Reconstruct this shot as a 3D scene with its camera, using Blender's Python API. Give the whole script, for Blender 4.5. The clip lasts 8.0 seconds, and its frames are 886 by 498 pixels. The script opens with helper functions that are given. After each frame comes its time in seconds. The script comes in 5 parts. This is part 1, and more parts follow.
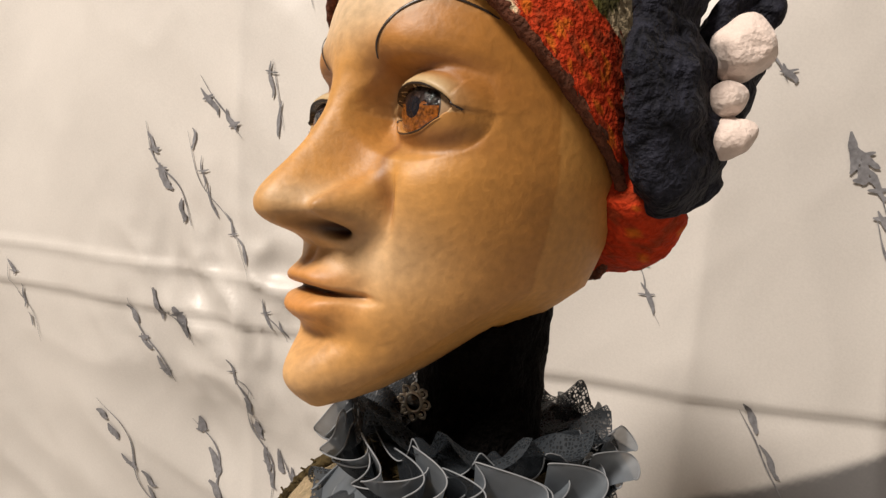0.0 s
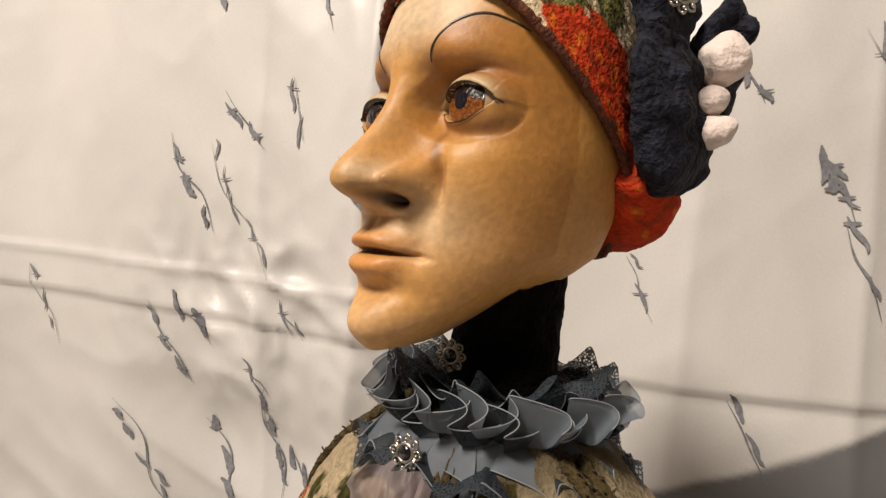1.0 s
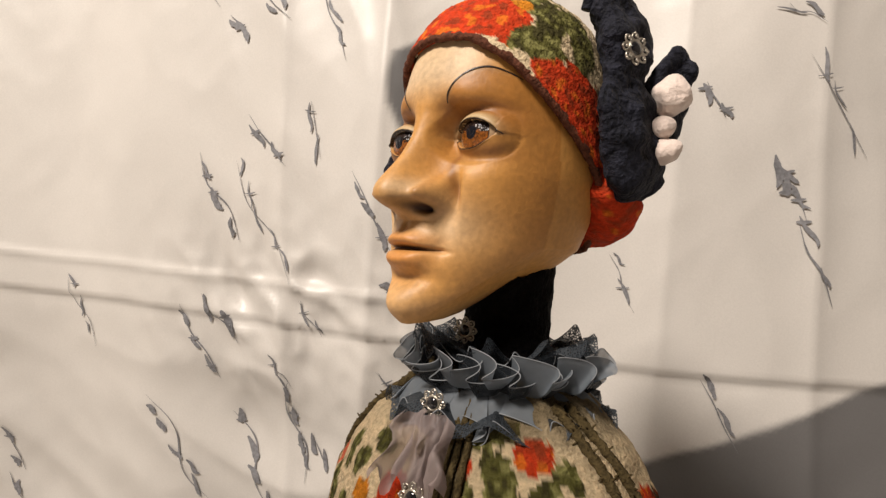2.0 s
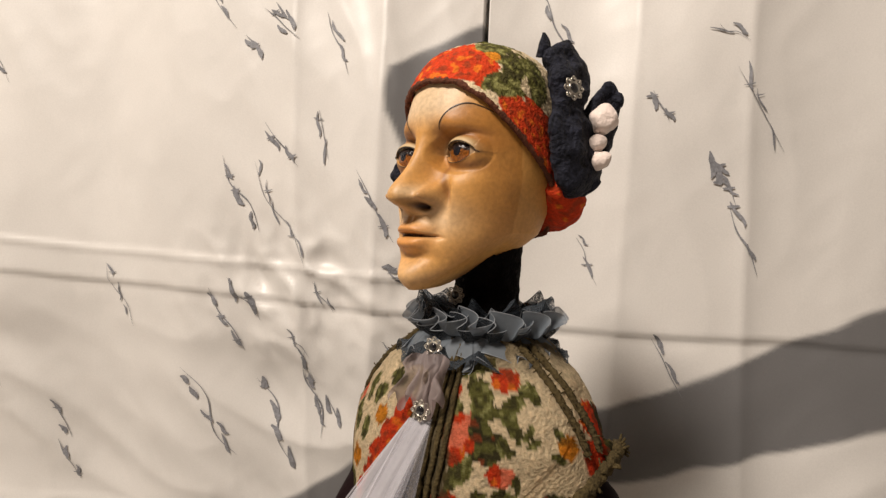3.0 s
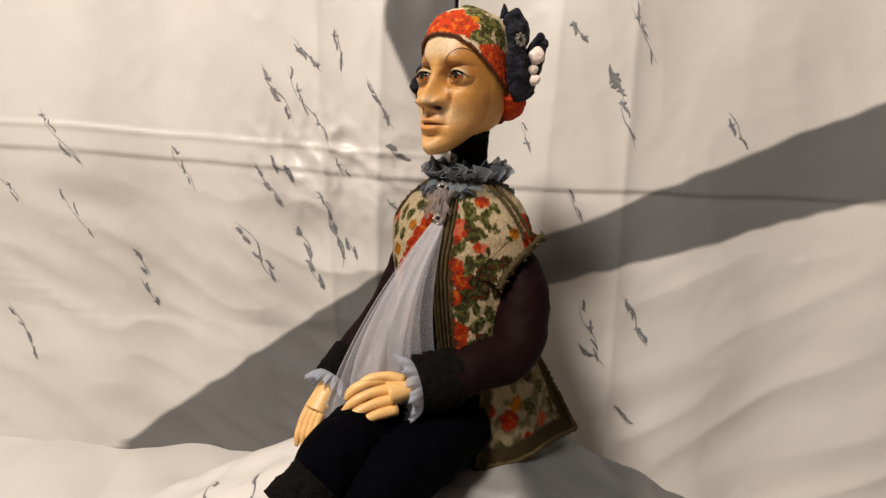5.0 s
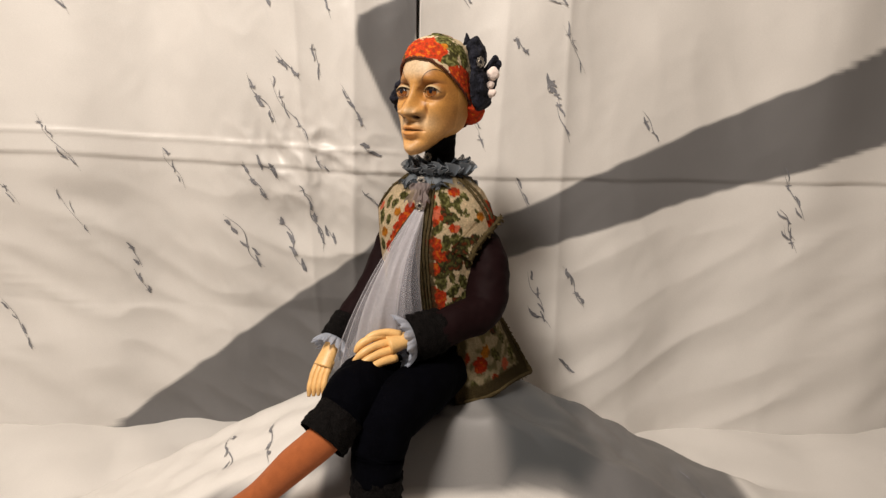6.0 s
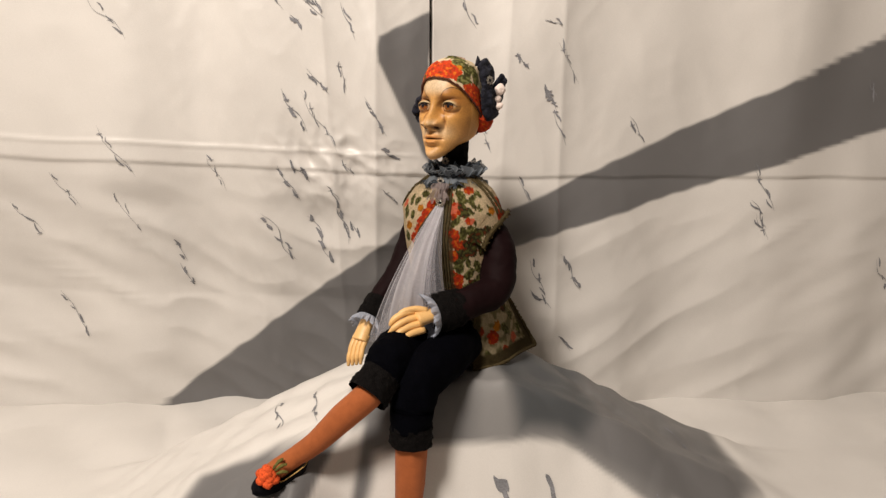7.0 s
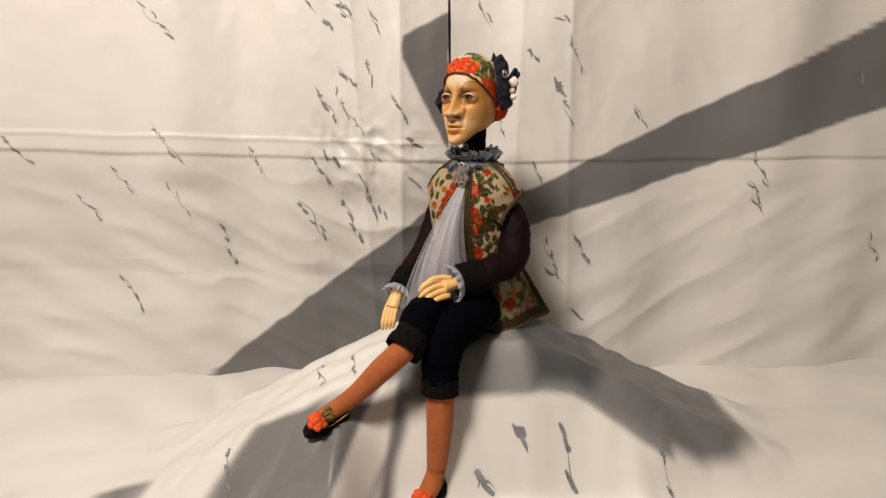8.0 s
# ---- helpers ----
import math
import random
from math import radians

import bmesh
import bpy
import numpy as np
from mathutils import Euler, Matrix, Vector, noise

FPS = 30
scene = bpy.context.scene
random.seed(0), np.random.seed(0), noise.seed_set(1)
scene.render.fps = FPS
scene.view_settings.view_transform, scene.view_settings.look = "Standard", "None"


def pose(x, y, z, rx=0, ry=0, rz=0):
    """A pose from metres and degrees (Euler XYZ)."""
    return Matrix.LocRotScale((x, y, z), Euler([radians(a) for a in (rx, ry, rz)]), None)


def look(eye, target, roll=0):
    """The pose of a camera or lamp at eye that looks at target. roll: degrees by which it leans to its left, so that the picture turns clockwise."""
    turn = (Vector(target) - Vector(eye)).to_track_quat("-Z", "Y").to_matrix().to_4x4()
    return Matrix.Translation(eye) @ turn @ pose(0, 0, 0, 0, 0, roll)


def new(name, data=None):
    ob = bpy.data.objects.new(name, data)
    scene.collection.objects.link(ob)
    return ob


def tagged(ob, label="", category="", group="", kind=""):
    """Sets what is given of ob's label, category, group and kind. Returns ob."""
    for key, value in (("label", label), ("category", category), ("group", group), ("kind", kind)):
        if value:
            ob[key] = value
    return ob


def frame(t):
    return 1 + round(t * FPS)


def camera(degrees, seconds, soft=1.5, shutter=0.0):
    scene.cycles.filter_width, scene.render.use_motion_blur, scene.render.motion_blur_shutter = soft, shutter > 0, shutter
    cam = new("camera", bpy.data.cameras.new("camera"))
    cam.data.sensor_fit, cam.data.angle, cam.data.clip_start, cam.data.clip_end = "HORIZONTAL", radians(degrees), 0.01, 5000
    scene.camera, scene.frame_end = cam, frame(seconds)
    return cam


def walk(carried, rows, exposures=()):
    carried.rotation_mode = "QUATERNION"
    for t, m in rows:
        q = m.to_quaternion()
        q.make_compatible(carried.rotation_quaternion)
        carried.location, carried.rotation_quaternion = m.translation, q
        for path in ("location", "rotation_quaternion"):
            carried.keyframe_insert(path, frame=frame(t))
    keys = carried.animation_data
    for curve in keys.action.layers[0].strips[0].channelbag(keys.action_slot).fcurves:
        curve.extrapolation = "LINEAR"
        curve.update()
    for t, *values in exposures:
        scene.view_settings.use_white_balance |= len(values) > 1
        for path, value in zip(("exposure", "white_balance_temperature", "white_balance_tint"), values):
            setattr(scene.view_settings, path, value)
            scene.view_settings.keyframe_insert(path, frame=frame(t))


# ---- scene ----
cam = camera(75.0, 8.0, soft=1.4)
PATH = [
    (0, (0.0301, -0.1096, 0.5397), (-0.1703, 0.8684, 0.4821), 4.22),
    (0.5, (0.0212, -0.1205, 0.5338), (-0.1615, 0.8622, 0.5059), 4.55),
    (0.7, (0.0221, -0.1270, 0.5307), (-0.1833, 0.8559, 0.5081), 4.56),
    (1, (0.0235, -0.1368, 0.5260), (-0.1591, 0.8464, 0.5150), 4.58),
    (1.5, (0.0232, -0.1539, 0.5219), (-0.1557, 0.8299, 0.5278), 3.77),
    (3, (0.0344, -0.2524, 0.5217), (-0.1193, 0.7356, 0.5029), 2.24),
    (3.5, (0.0400, -0.2902, 0.5157), (-0.0955, 0.6977, 0.4410), 1.55),
    (4, (0.0425, -0.3516, 0.5178), (-0.0797, 0.6349, 0.4089), 1.19),
    (4.5, (0.0387, -0.4188, 0.5210), (-0.0763, 0.5623, 0.3657), 1.40),
    (5, (0.0177, -0.4737, 0.5215), (-0.0304, 0.5031, 0.3126), 2.02),
    (6.5, (-0.0368, -0.6452, 0.5511), (0.0365, 0.3250, 0.3199), 0.88),
    (7, (-0.0519, -0.6937, 0.5561), (0.0133, 0.2762, 0.3214), 0.39),
    (7.5, (-0.0619, -0.7386, 0.5515), (-0.0066, 0.2313, 0.3142), -0.32),
    (8, (-0.0687, -0.7845, 0.5554), (-0.0281, 0.1837, 0.3085), -0.75),
]
walk(cam, [(t, look(eye, target, roll)) for t, eye, target, roll in PATH])

# ---- light: one warm room lamp up and to the left of the camera, and the pale unseen room that bounces it ----
world = bpy.data.worlds.new("room_air")
scene.world = world
world.use_nodes = True
world.node_tree.nodes["Background"].inputs[0].default_value = (1.0, 0.92, 0.82, 1)
world.node_tree.nodes["Background"].inputs[1].default_value = 0.025


def lamp(name, place, target, size, watts, color):
    data = bpy.data.lights.new(name, "AREA")
    data.shape, data.size, data.energy, data.color = "DISK", size, watts, color
    ob = new(name, data)
    ob.matrix_world = look(place, target)
    return ob


lamp("ceiling_lamp_light", (-0.70, -1.10, 1.95), (0, 0, 0.4), 0.42, 59, (1.0, 0.895, 0.79))


# ---- materials ----
def mat(name, color, rough=0.7, metal=0.0, vary=0.12, scale=60.0, bump=0.15, bump_scale=400.0, sheen=0.0, coat=0.0, bump_dist=0.001, spec=0.5):
    """A surface with colour that varies at two scales and a fine relief."""
    m = bpy.data.materials.new(name)
    m.use_nodes = True
    nt = m.node_tree
    n, l = nt.nodes, nt.links
    b = n["Principled BSDF"]
    b.inputs["Roughness"].default_value, b.inputs["Metallic"].default_value = rough, metal
    b.inputs["Sheen Weight"].default_value = sheen
    b.inputs["Specular IOR Level"].default_value = spec
    b.inputs["Coat Weight"].default_value = coat
    co = n.new("ShaderNodeTexCoord")
    a = n.new("ShaderNodeTexNoise")
    a.inputs["Scale"].default_value, a.inputs["Detail"].default_value = scale, 6
    f = n.new("ShaderNodeTexNoise")
    f.inputs["Scale"].default_value, f.inputs["Detail"].default_value = bump_scale, 3
    l.new(co.outputs["Object"], a.inputs["Vector"])
    l.new(co.outputs["Object"], f.inputs["Vector"])
    add = n.new("ShaderNodeMath")
    add.operation = "ADD"
    l.new(a.outputs[0], add.inputs[0])
    l.new(f.outputs[0], add.inputs[1])
    r = n.new("ShaderNodeMapRange")
    r.inputs[1].default_value, r.inputs[2].default_value = 0.6, 1.4
    r.inputs[3].default_value, r.inputs[4].default_value = 1 - vary * 1.6, 1 + vary * 1.2
    l.new(add.outputs[0], r.inputs[0])
    mul = n.new("ShaderNodeMix")
    mul.data_type, mul.blend_type = "RGBA", "MULTIPLY"
    mul.inputs["Factor"].default_value = 1
    mul.inputs["A"].default_value = (*color, 1)
    l.new(r.outputs[0], mul.inputs["B"])
    l.new(mul.outputs["Result"], b.inputs["Base Color"])
    bp = n.new("ShaderNodeBump")
    bp.inputs["Strength"].default_value, bp.inputs["Distance"].default_value = bump, bump_dist
    l.new(f.outputs[0], bp.inputs["Height"])
    l.new(bp.outputs[0], b.inputs["Normal"])
    return m


def painted(m, attribute="dye"):
    """Lets a colour attribute of the mesh (its dye or print) stand in for the plain colour of m."""
    n, l = m.node_tree.nodes, m.node_tree.links
    v = n.new("ShaderNodeVertexColor")
    v.layer_name = attribute
    mix = next(x for x in n if x.bl_idname == "ShaderNodeMix")
    l.new(v.outputs[0], mix.inputs["A"])
    return m


def sheer(name, color, clear=0.5, rough=0.6, mesh_scale=0.0):
    """A thin see-through fabric; with mesh_scale, a net of small holes."""
    m = mat(name, color, rough, vary=0.1, scale=90, bump=0.1)
    n, l = m.node_tree.nodes, m.node_tree.links
    b, out = n["Principled BSDF"], n["Material Output"]
    t = n.new("ShaderNodeBsdfTransparent")
    tr = n.new("ShaderNodeBsdfTranslucent")
    tr.inputs[0].default_value = (*color, 1)
    body = n.new("ShaderNodeMixShader")
    body.inputs[0].default_value = 0.35
    l.new(b.outputs[0], body.inputs[1])
    l.new(tr.outputs[0], body.inputs[2])
    mx = n.new("ShaderNodeMixShader")
    mx.inputs[0].default_value = 1 - clear
    if mesh_scale:
        uv = n.new("ShaderNodeTexCoord")
        vo = n.new("ShaderNodeTexVoronoi")
        vo.feature = "DISTANCE_TO_EDGE"
        vo.inputs["Scale"].default_value, vo.inputs["Randomness"].default_value = mesh_scale, 0.55
        l.new(uv.outputs["UV"], vo.inputs["Vector"])
        st = n.new("ShaderNodeMapRange")
        st.inputs[1].default_value, st.inputs[2].default_value = 0.12, 0.22
        st.inputs[3].default_value, st.inputs[4].default_value = 1.0, 1 - clear
        l.new(vo.outputs[0], st.inputs[0])
        l.new(st.outputs[0], mx.inputs[0])
    l.new(t.outputs[0], mx.inputs[1])
    l.new(body.outputs[0], mx.inputs[2])
    l.new(mx.outputs[0], out.inputs["Surface"])
    return m


M_SKIN = painted(mat("painted_clay", (0.58, 0.31, 0.085), 0.52, vary=0.15, scale=70, bump=0.17, bump_scale=520, coat=0.0))
M_LINE = mat("dark_paint_line", (0.025, 0.016, 0.012), 0.35, vary=0.2, scale=500)
M_EYEWHITE = mat("eye_white", (0.40, 0.275, 0.165), 0.25, vary=0.15, scale=200, bump=0.1, coat=0.3)
M_IRIS = mat("eye_iris", (0.24, 0.075, 0.010), 0.22, vary=0.6, scale=900, bump=0.3, bump_scale=1500, coat=0.35)
M_IRISTOP = mat("eye_iris_shaded", (0.020, 0.012, 0.010), 0.12, vary=0.6, scale=900, bump=0.5, bump_scale=900, spec=0.35)
M_PUPIL = mat("eye_pupil", (0.006, 0.007, 0.012), 0.12, vary=0.1, bump=0.5, bump_scale=900, spec=0.35)
M_HAND = mat("ochre_clay", (0.70, 0.42, 0.16), 0.45, vary=0.1, scale=80, bump=0.15)
M_STOCK = mat("rust_stocking", (0.33, 0.095, 0.030), 0.75, vary=0.12, scale=120, bump=0.25, bump_scale=1500, sheen=0.05, spec=0.12)
M_CLOTH = painted(mat("printed_satin", (0.8, 0.76, 0.7), 0.42, vary=0.05, scale=9, bump=0.06, bump_scale=900))
M_INK = mat("grey_ink", (0.19, 0.19, 0.205), 0.6, vary=0.35, scale=50, bump=0.05)
M_TAPESTRY = painted(mat("tapestry", (0.5, 0.4, 0.2), 0.9, vary=0.22, scale=320, bump=0.8, bump_scale=700, sheen=0.0, bump_dist=0.0018, spec=0.12))
M_TRIM = mat("olive_brown_braid", (0.066, 0.048, 0.021), 0.92, vary=0.4, scale=300, bump=1.0, bump_scale=800, bump_dist=0.0015, spec=0.12)
M_BINDING = mat("brown_red_binding", (0.115, 0.040, 0.022), 0.85, vary=0.4, scale=400, bump=1.0, bump_scale=900, bump_dist=0.001, spec=0.2)
M_LACE = mat("black_lace", (0.0042, 0.0035, 0.0034), 0.8, vary=0.5, scale=250, bump=1.0, bump_scale=600, bump_dist=0.0015, spec=0.06)
M_NAVY = mat("navy_velvet_lace", (0.015, 0.016, 0.025), 0.7, vary=0.62, scale=260, bump=1.0, bump_scale=500, sheen=0.02, bump_dist=0.002, spec=0.12)
M_SLEEVE = mat("maroon_satin", (0.0085, 0.0032, 0.0036), 0.65, vary=0.15, scale=60, bump=0.15, bump_scale=900, sheen=0.0, spec=0.05)
M_VELVET = mat("black_velvet", (0.0011, 0.0012, 0.0022), 0.85, vary=0.25, scale=80, bump=0.25, sheen=0.0, spec=0.02)
M_SHOE = mat("black_suede", (0.008, 0.008, 0.011), 0.7, vary=0.25, scale=150, bump=0.3, spec=0.12)
M_GOLD = mat("gilt_piping", (0.42, 0.27, 0.09), 0.4, metal=0.6, vary=0.2)
M_SILVER = mat("old_silver", (0.50, 0.46, 0.40), 0.3, metal=0.95, vary=0.3, scale=600, bump=0.2)
M_STONE = mat("black_glass_stone", (0.008, 0.008, 0.01), 0.08, vary=0.1, coat=1.0)
M_COTTON = mat("white_cotton", (0.74, 0.62, 0.56), 0.95, vary=0.08, scale=120, bump=0.5, bump_scale=500, sheen=0.3, bump_dist=0.002)
M_ROSE = mat("orange_felt", (0.60, 0.085, 0.022), 0.85, vary=0.3, scale=200, bump=0.6, spec=0.12)
M_LEAF = mat("olive_ribbon", (0.12, 0.11, 0.03), 0.8, vary=0.3, scale=200, bump=0.4, spec=0.12)
M_TULLE = sheer("grey_blue_tulle", (0.040, 0.049, 0.060), 0.58, mesh_scale=1.0)
M_ORGANZA = sheer("grey_blue_organza", (0.19, 0.22, 0.255), 0.26)
M_ORGANZA_DARK = sheer("slate_organza", (0.030, 0.037, 0.046), 0.2)
M_EDGE = mat("organza_rolled_edge", (0.20, 0.215, 0.235), 0.5, vary=0.1)
M_VEIL = sheer("white_veil", (0.74, 0.72, 0.78), 0.82)
M_VEIL_FOLD = sheer("white_veil_gathered", (0.80, 0.78, 0.82), 0.64)
M_FALL = sheer("pinkish_grey_organza", (0.30, 0.24, 0.23), 0.3)
M_CUFFLACE = sheer("pale_blue_lace", (0.42, 0.46, 0.55), 0.15)
M_WALL = mat("plain_wall_paint", (0.30, 0.275, 0.25), 0.9, vary=0.04, scale=3, bump=0.05)
M_FLOOR = mat("plain_floor", (0.35, 0.24, 0.15), 0.6, vary=0.2, scale=6)


# ---- building blocks ----
def part(name, bm, material, parent=None, label="", smooth=True):
    """One mesh object out of a bmesh, under parent."""
    me = bpy.data.meshes.new(name)
    bm.to_mesh(me)
    bm.free()
    for m in material if isinstance(material, (list, tuple)) else [material]:
        me.materials.append(m)
    if smooth:
        me.polygons.foreach_set("use_smooth", [True] * len(me.polygons))
    ob = new(name, me)
    if parent:
        ob.parent = parent
    if label:
        tagged(ob, label)
    return ob


def empty(name, place=(0, 0, 0), label="", category="", group="", kind=""):
    ob = new(name)
    ob.location = place
    return tagged(ob, label, category, group, kind)


def bridge(bm, rings, closed=True, slot=0):
    """Quads between rows of vertices."""
    for a, b in zip(rings, rings[1:]):
        k = len(a)
        for i in range(k if closed else k - 1):
            f = bm.faces.new((a[i], a[(i + 1) % k], b[(i + 1) % k], b[i]))
            f.material_index = slot


def spline(points, n):
    """n points along a smooth line through points (Catmull-Rom)."""
    p = [Vector(q) for q in points]
    p = [2 * p[0] - p[1]] + p + [2 * p[-1] - p[-2]]
    out = []
    for k in range(n):
        u = k / (n - 1) * (len(p) - 3)
        i = min(int(u), len(p) - 4)
        u -= i
        a, b, c, d = p[i:i + 4]
        out.append(0.5 * ((2 * b) + (c - a) * u + (2 * a - 5 * b + 4 * c - d) * u * u + (3 * b - 3 * c + d - a) * u ** 3))
    return out


def tube(bm, points, radii, n=24, seg=20, slot=0, flat=1.0, wrinkle=0.0, cap=True, up=(0.13, 0.2, 0.97), freq=60):
    """A tube along a smooth line; radii are spread evenly along it; flat squashes it along up."""
    line = spline(points, n)
    rr = np.interp(np.linspace(0, 1, n), np.linspace(0, 1, len(radii)), radii)
    rings = []
    for i, q in enumerate(line):
        t = (line[min(i + 1, n - 1)] - line[max(i - 1, 0)]).normalized()
        s = t.cross(Vector(up)).normalized()
        w = s.cross(t)
        ring = []
        for k in range(seg):
            a = 2 * math.pi * k / seg
            v = q + (s * math.cos(a) + w * math.sin(a) * flat) * rr[i]
            if wrinkle:
                v += (v - q).normalized() * wrinkle * (noise.noise(v * freq) + 0.5 * noise.noise(v * freq * 2.3))
            ring.append(bm.verts.new(v))
        rings.append(ring)
    bridge(bm, rings, slot=slot)
    if cap:
        for ring, turn in ((rings[0], 1), (rings[-1], -1)):
            f = bm.faces.new(ring[::-turn])
            f.material_index = slot
    return rings


def ball(bm, place, r, slot=0, u=12, v=8, squash=(1, 1, 1), rough=0.0, freq=80):
    rings = []
    p = Vector(place)
    for j in range(1, v):
        b = math.pi * j / v
        ring = []
        for i in range(u):
            a = 2 * math.pi * i / u
            d = Vector((math.sin(b) * math.cos(a) * squash[0], math.sin(b) * math.sin(a) * squash[1], math.cos(b) * squash[2]))
            k = r * (1 + rough * noise.noise((p + d * r) * freq))
            ring.append(bm.verts.new(p + d * k))
        rings.append(ring)
    bridge(bm, rings, slot=slot)
    top, low = bm.verts.new(p + Vector((0, 0, r * squash[2]))), bm.verts.new(p - Vector((0, 0, r * squash[2])))
    for i in range(u):
        f = bm.faces.new((rings[0][(i + 1) % u], rings[0][i], top))
        f.material_index = slot
        f = bm.faces.new((rings[-1][i], rings[-1][(i + 1) % u], low))
        f.material_index = slot


def smooth01(a, b, x):
    t = min(1.0, max(0.0, (x - a) / (b - a)))
    return t * t * (3 - 2 * t)


def dye(ob, colour, name="dye"):
    """Gives the mesh a colour attribute: colour(place) for each vertex."""
    me = ob.data
    layer = me.color_attributes.new(name, "FLOAT_COLOR", "POINT")
    flat = []
    for v in me.vertices:
        flat += [*colour(v.co), 1.0]
    layer.data.foreach_set("color", flat)
    return ob


# ---- the setting: an unseen plain room added for bounce, and the printed cloth hung up behind ----
def slab(name, size, place, material, kind="structure"):
    bm = bmesh.new()
    bmesh.ops.create_cube(bm, size=1, matrix=Matrix.Translation(place) @ Matrix.Diagonal((*size, 1)))
    return tagged(part(name, bm, material, smooth=False), kind=kind)


slab("floor", (3.6, 4.0, 0.08), (0, -0.9, -0.04), M_FLOOR)
slab("unseen_ceiling", (3.6, 4.0, 0.08), (0, -0.9, 2.44), M_WALL)
slab("unseen_wall_north", (3.6, 0.1, 2.4), (0, 1.05, 1.2), M_WALL)
slab("unseen_wall_south", (3.6, 0.1, 2.4), (0, -2.85, 1.2), M_WALL)
slab("unseen_wall_west", (0.1, 3.8, 2.4), (-1.75, -0.9, 1.2), M_WALL)
slab("unseen_wall_east", (0.1, 3.8, 2.4), (1.75, -0.9, 1.2), M_WALL)

FLOOR_Z = 0.043


def crease(x, y, z):
    """Sharp soft-sided creases: zero on the crease lines."""
    return abs(noise.noise(Vector((x, y, z))))


def hang(x, z):
    """Depth of the hung cloth at x, z: soft vertical folds, a slit between two lengths, a creased band across."""
    y = 0.215 + 0.009 * math.sin(x * 17 + 0.6 + 1.2 * z) + 0.004 * math.sin(x * 31 + 2.0 - 3 * z)
    y += 0.010 * noise.noise(Vector((x * 4.0, 1.7, z * 2.0)))
    y += 0.006 * crease(x * 7, 5.1, z * 3) + 0.0035 * crease(x * 15 + 5 * z, 2.2, z * 6)
    # upright pressed folds
    for x0, lean, deep in ((-0.094, 0.02, 0.006), (-0.168, -0.03, 0.005), (0.105, 0.03, 0.004), (0.19, -0.02, 0.005)):
        y -= deep * math.exp(-abs(x - x0 - lean * (z - 0.6)) / 0.014)
    # slit where two lengths of cloth meet
    y -= 0.008 * smooth01(-0.010, -0.008, x) * math.exp(-max(0, x + 0.008) / 0.08) * smooth01(0.50, 0.62, z)
    y += 0.022 * smooth01(0.0026, 0.0008, abs(x + 0.0105)) * smooth01(0.585, 0.61, z)
    # pressed fold line across, and crumples beside it
    zc = 0.452 + 0.045 * (0.02 - x) if x < 0.02 else 0.450
    d = z - zc - 0.004 * noise.noise(Vector((x * 9, 0.3, 2.2)))
    y += 0.004 * smooth01(0.003, -0.003, d) * math.exp(-max(0, -d) / 0.03)
    y -= 0.002 * math.exp(-((d - 0.030) / 0.003) ** 2) * smooth01(0.0, -0.08, x)
    y += 0.20 * max(0.0, min(zc - z, 0.22)) * smooth01(0.03, -0.05, x)
    y += 0.012 * crease(x * 11 + 16 * z, 4.4, z * 7 - x * 5) * smooth01(0.46, 0.40, z) * smooth01(0.0, -0.06, x)
    y += 0.008 * crease(x * 9 - 12 * z, 7.4, z * 8) * smooth01(0.44, 0.36, z) * smooth01(0.06, 0.12, x)
    g = math.exp(-((x + 0.16) / 0.09) ** 2 - ((z - 0.475) / 0.06) ** 2)
    y += 0.017 * g * crease(x * 26 + 18 * z, 3.3, z * 20) + 0.006 * g * crease(x * 60, 8.3, z * 45 + x * 30)
    y += 0.0022 * crease(x * 34 + 9 * z, 6.3, z * 14) * smooth01(0.05, -0.05, x) + 0.0008 * crease(x * 30 - 14 * z, 9.3, z * 22)
    return y


def inside(poly, x, z):
    """Signed distance to the edge of a convex patch, positive inside."""
    m = 9.0
    for (ax, az), (bx, bz) in zip(poly, poly[1:] + poly[:1]):
        k = math.hypot(bx - ax, bz - az)
        m = min(m, ((bx - ax) * (z - az) - (bz - az) * (x - ax)) / k)
    return m


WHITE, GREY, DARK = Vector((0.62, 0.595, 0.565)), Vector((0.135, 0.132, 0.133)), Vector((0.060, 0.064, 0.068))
# grey patches of the cloth, each convex and anticlockwise seen from the front
HANG_PATCHES = [
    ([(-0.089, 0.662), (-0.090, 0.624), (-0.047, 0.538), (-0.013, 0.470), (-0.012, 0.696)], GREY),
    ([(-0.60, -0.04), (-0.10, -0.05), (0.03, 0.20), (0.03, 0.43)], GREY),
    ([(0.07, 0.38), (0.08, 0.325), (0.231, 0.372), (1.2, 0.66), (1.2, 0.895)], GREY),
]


def hang_tones(p):
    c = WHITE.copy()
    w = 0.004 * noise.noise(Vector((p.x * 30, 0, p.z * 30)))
    for poly, tone in HANG_PATCHES:
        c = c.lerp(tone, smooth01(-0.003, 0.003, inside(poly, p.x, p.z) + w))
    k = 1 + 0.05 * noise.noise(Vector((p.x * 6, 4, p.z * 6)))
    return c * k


def grid_sheet(name, xs, ys, place, material, parent=None):
    bm = bmesh.new()
    rows = [[bm.verts.new(place(x, y)) for x in xs] for y in ys]
    bridge(bm, rows, closed=False)
    return part(name, bm, material, parent)


def steps(*stretches):
    """Evenly spaced values over stretches (from, to, step), joined."""
    out = []
    for a, b, s in stretches:
        out += list(np.arange(a, b - s * 0.3, s))
    return out + [stretches[-1][1]]


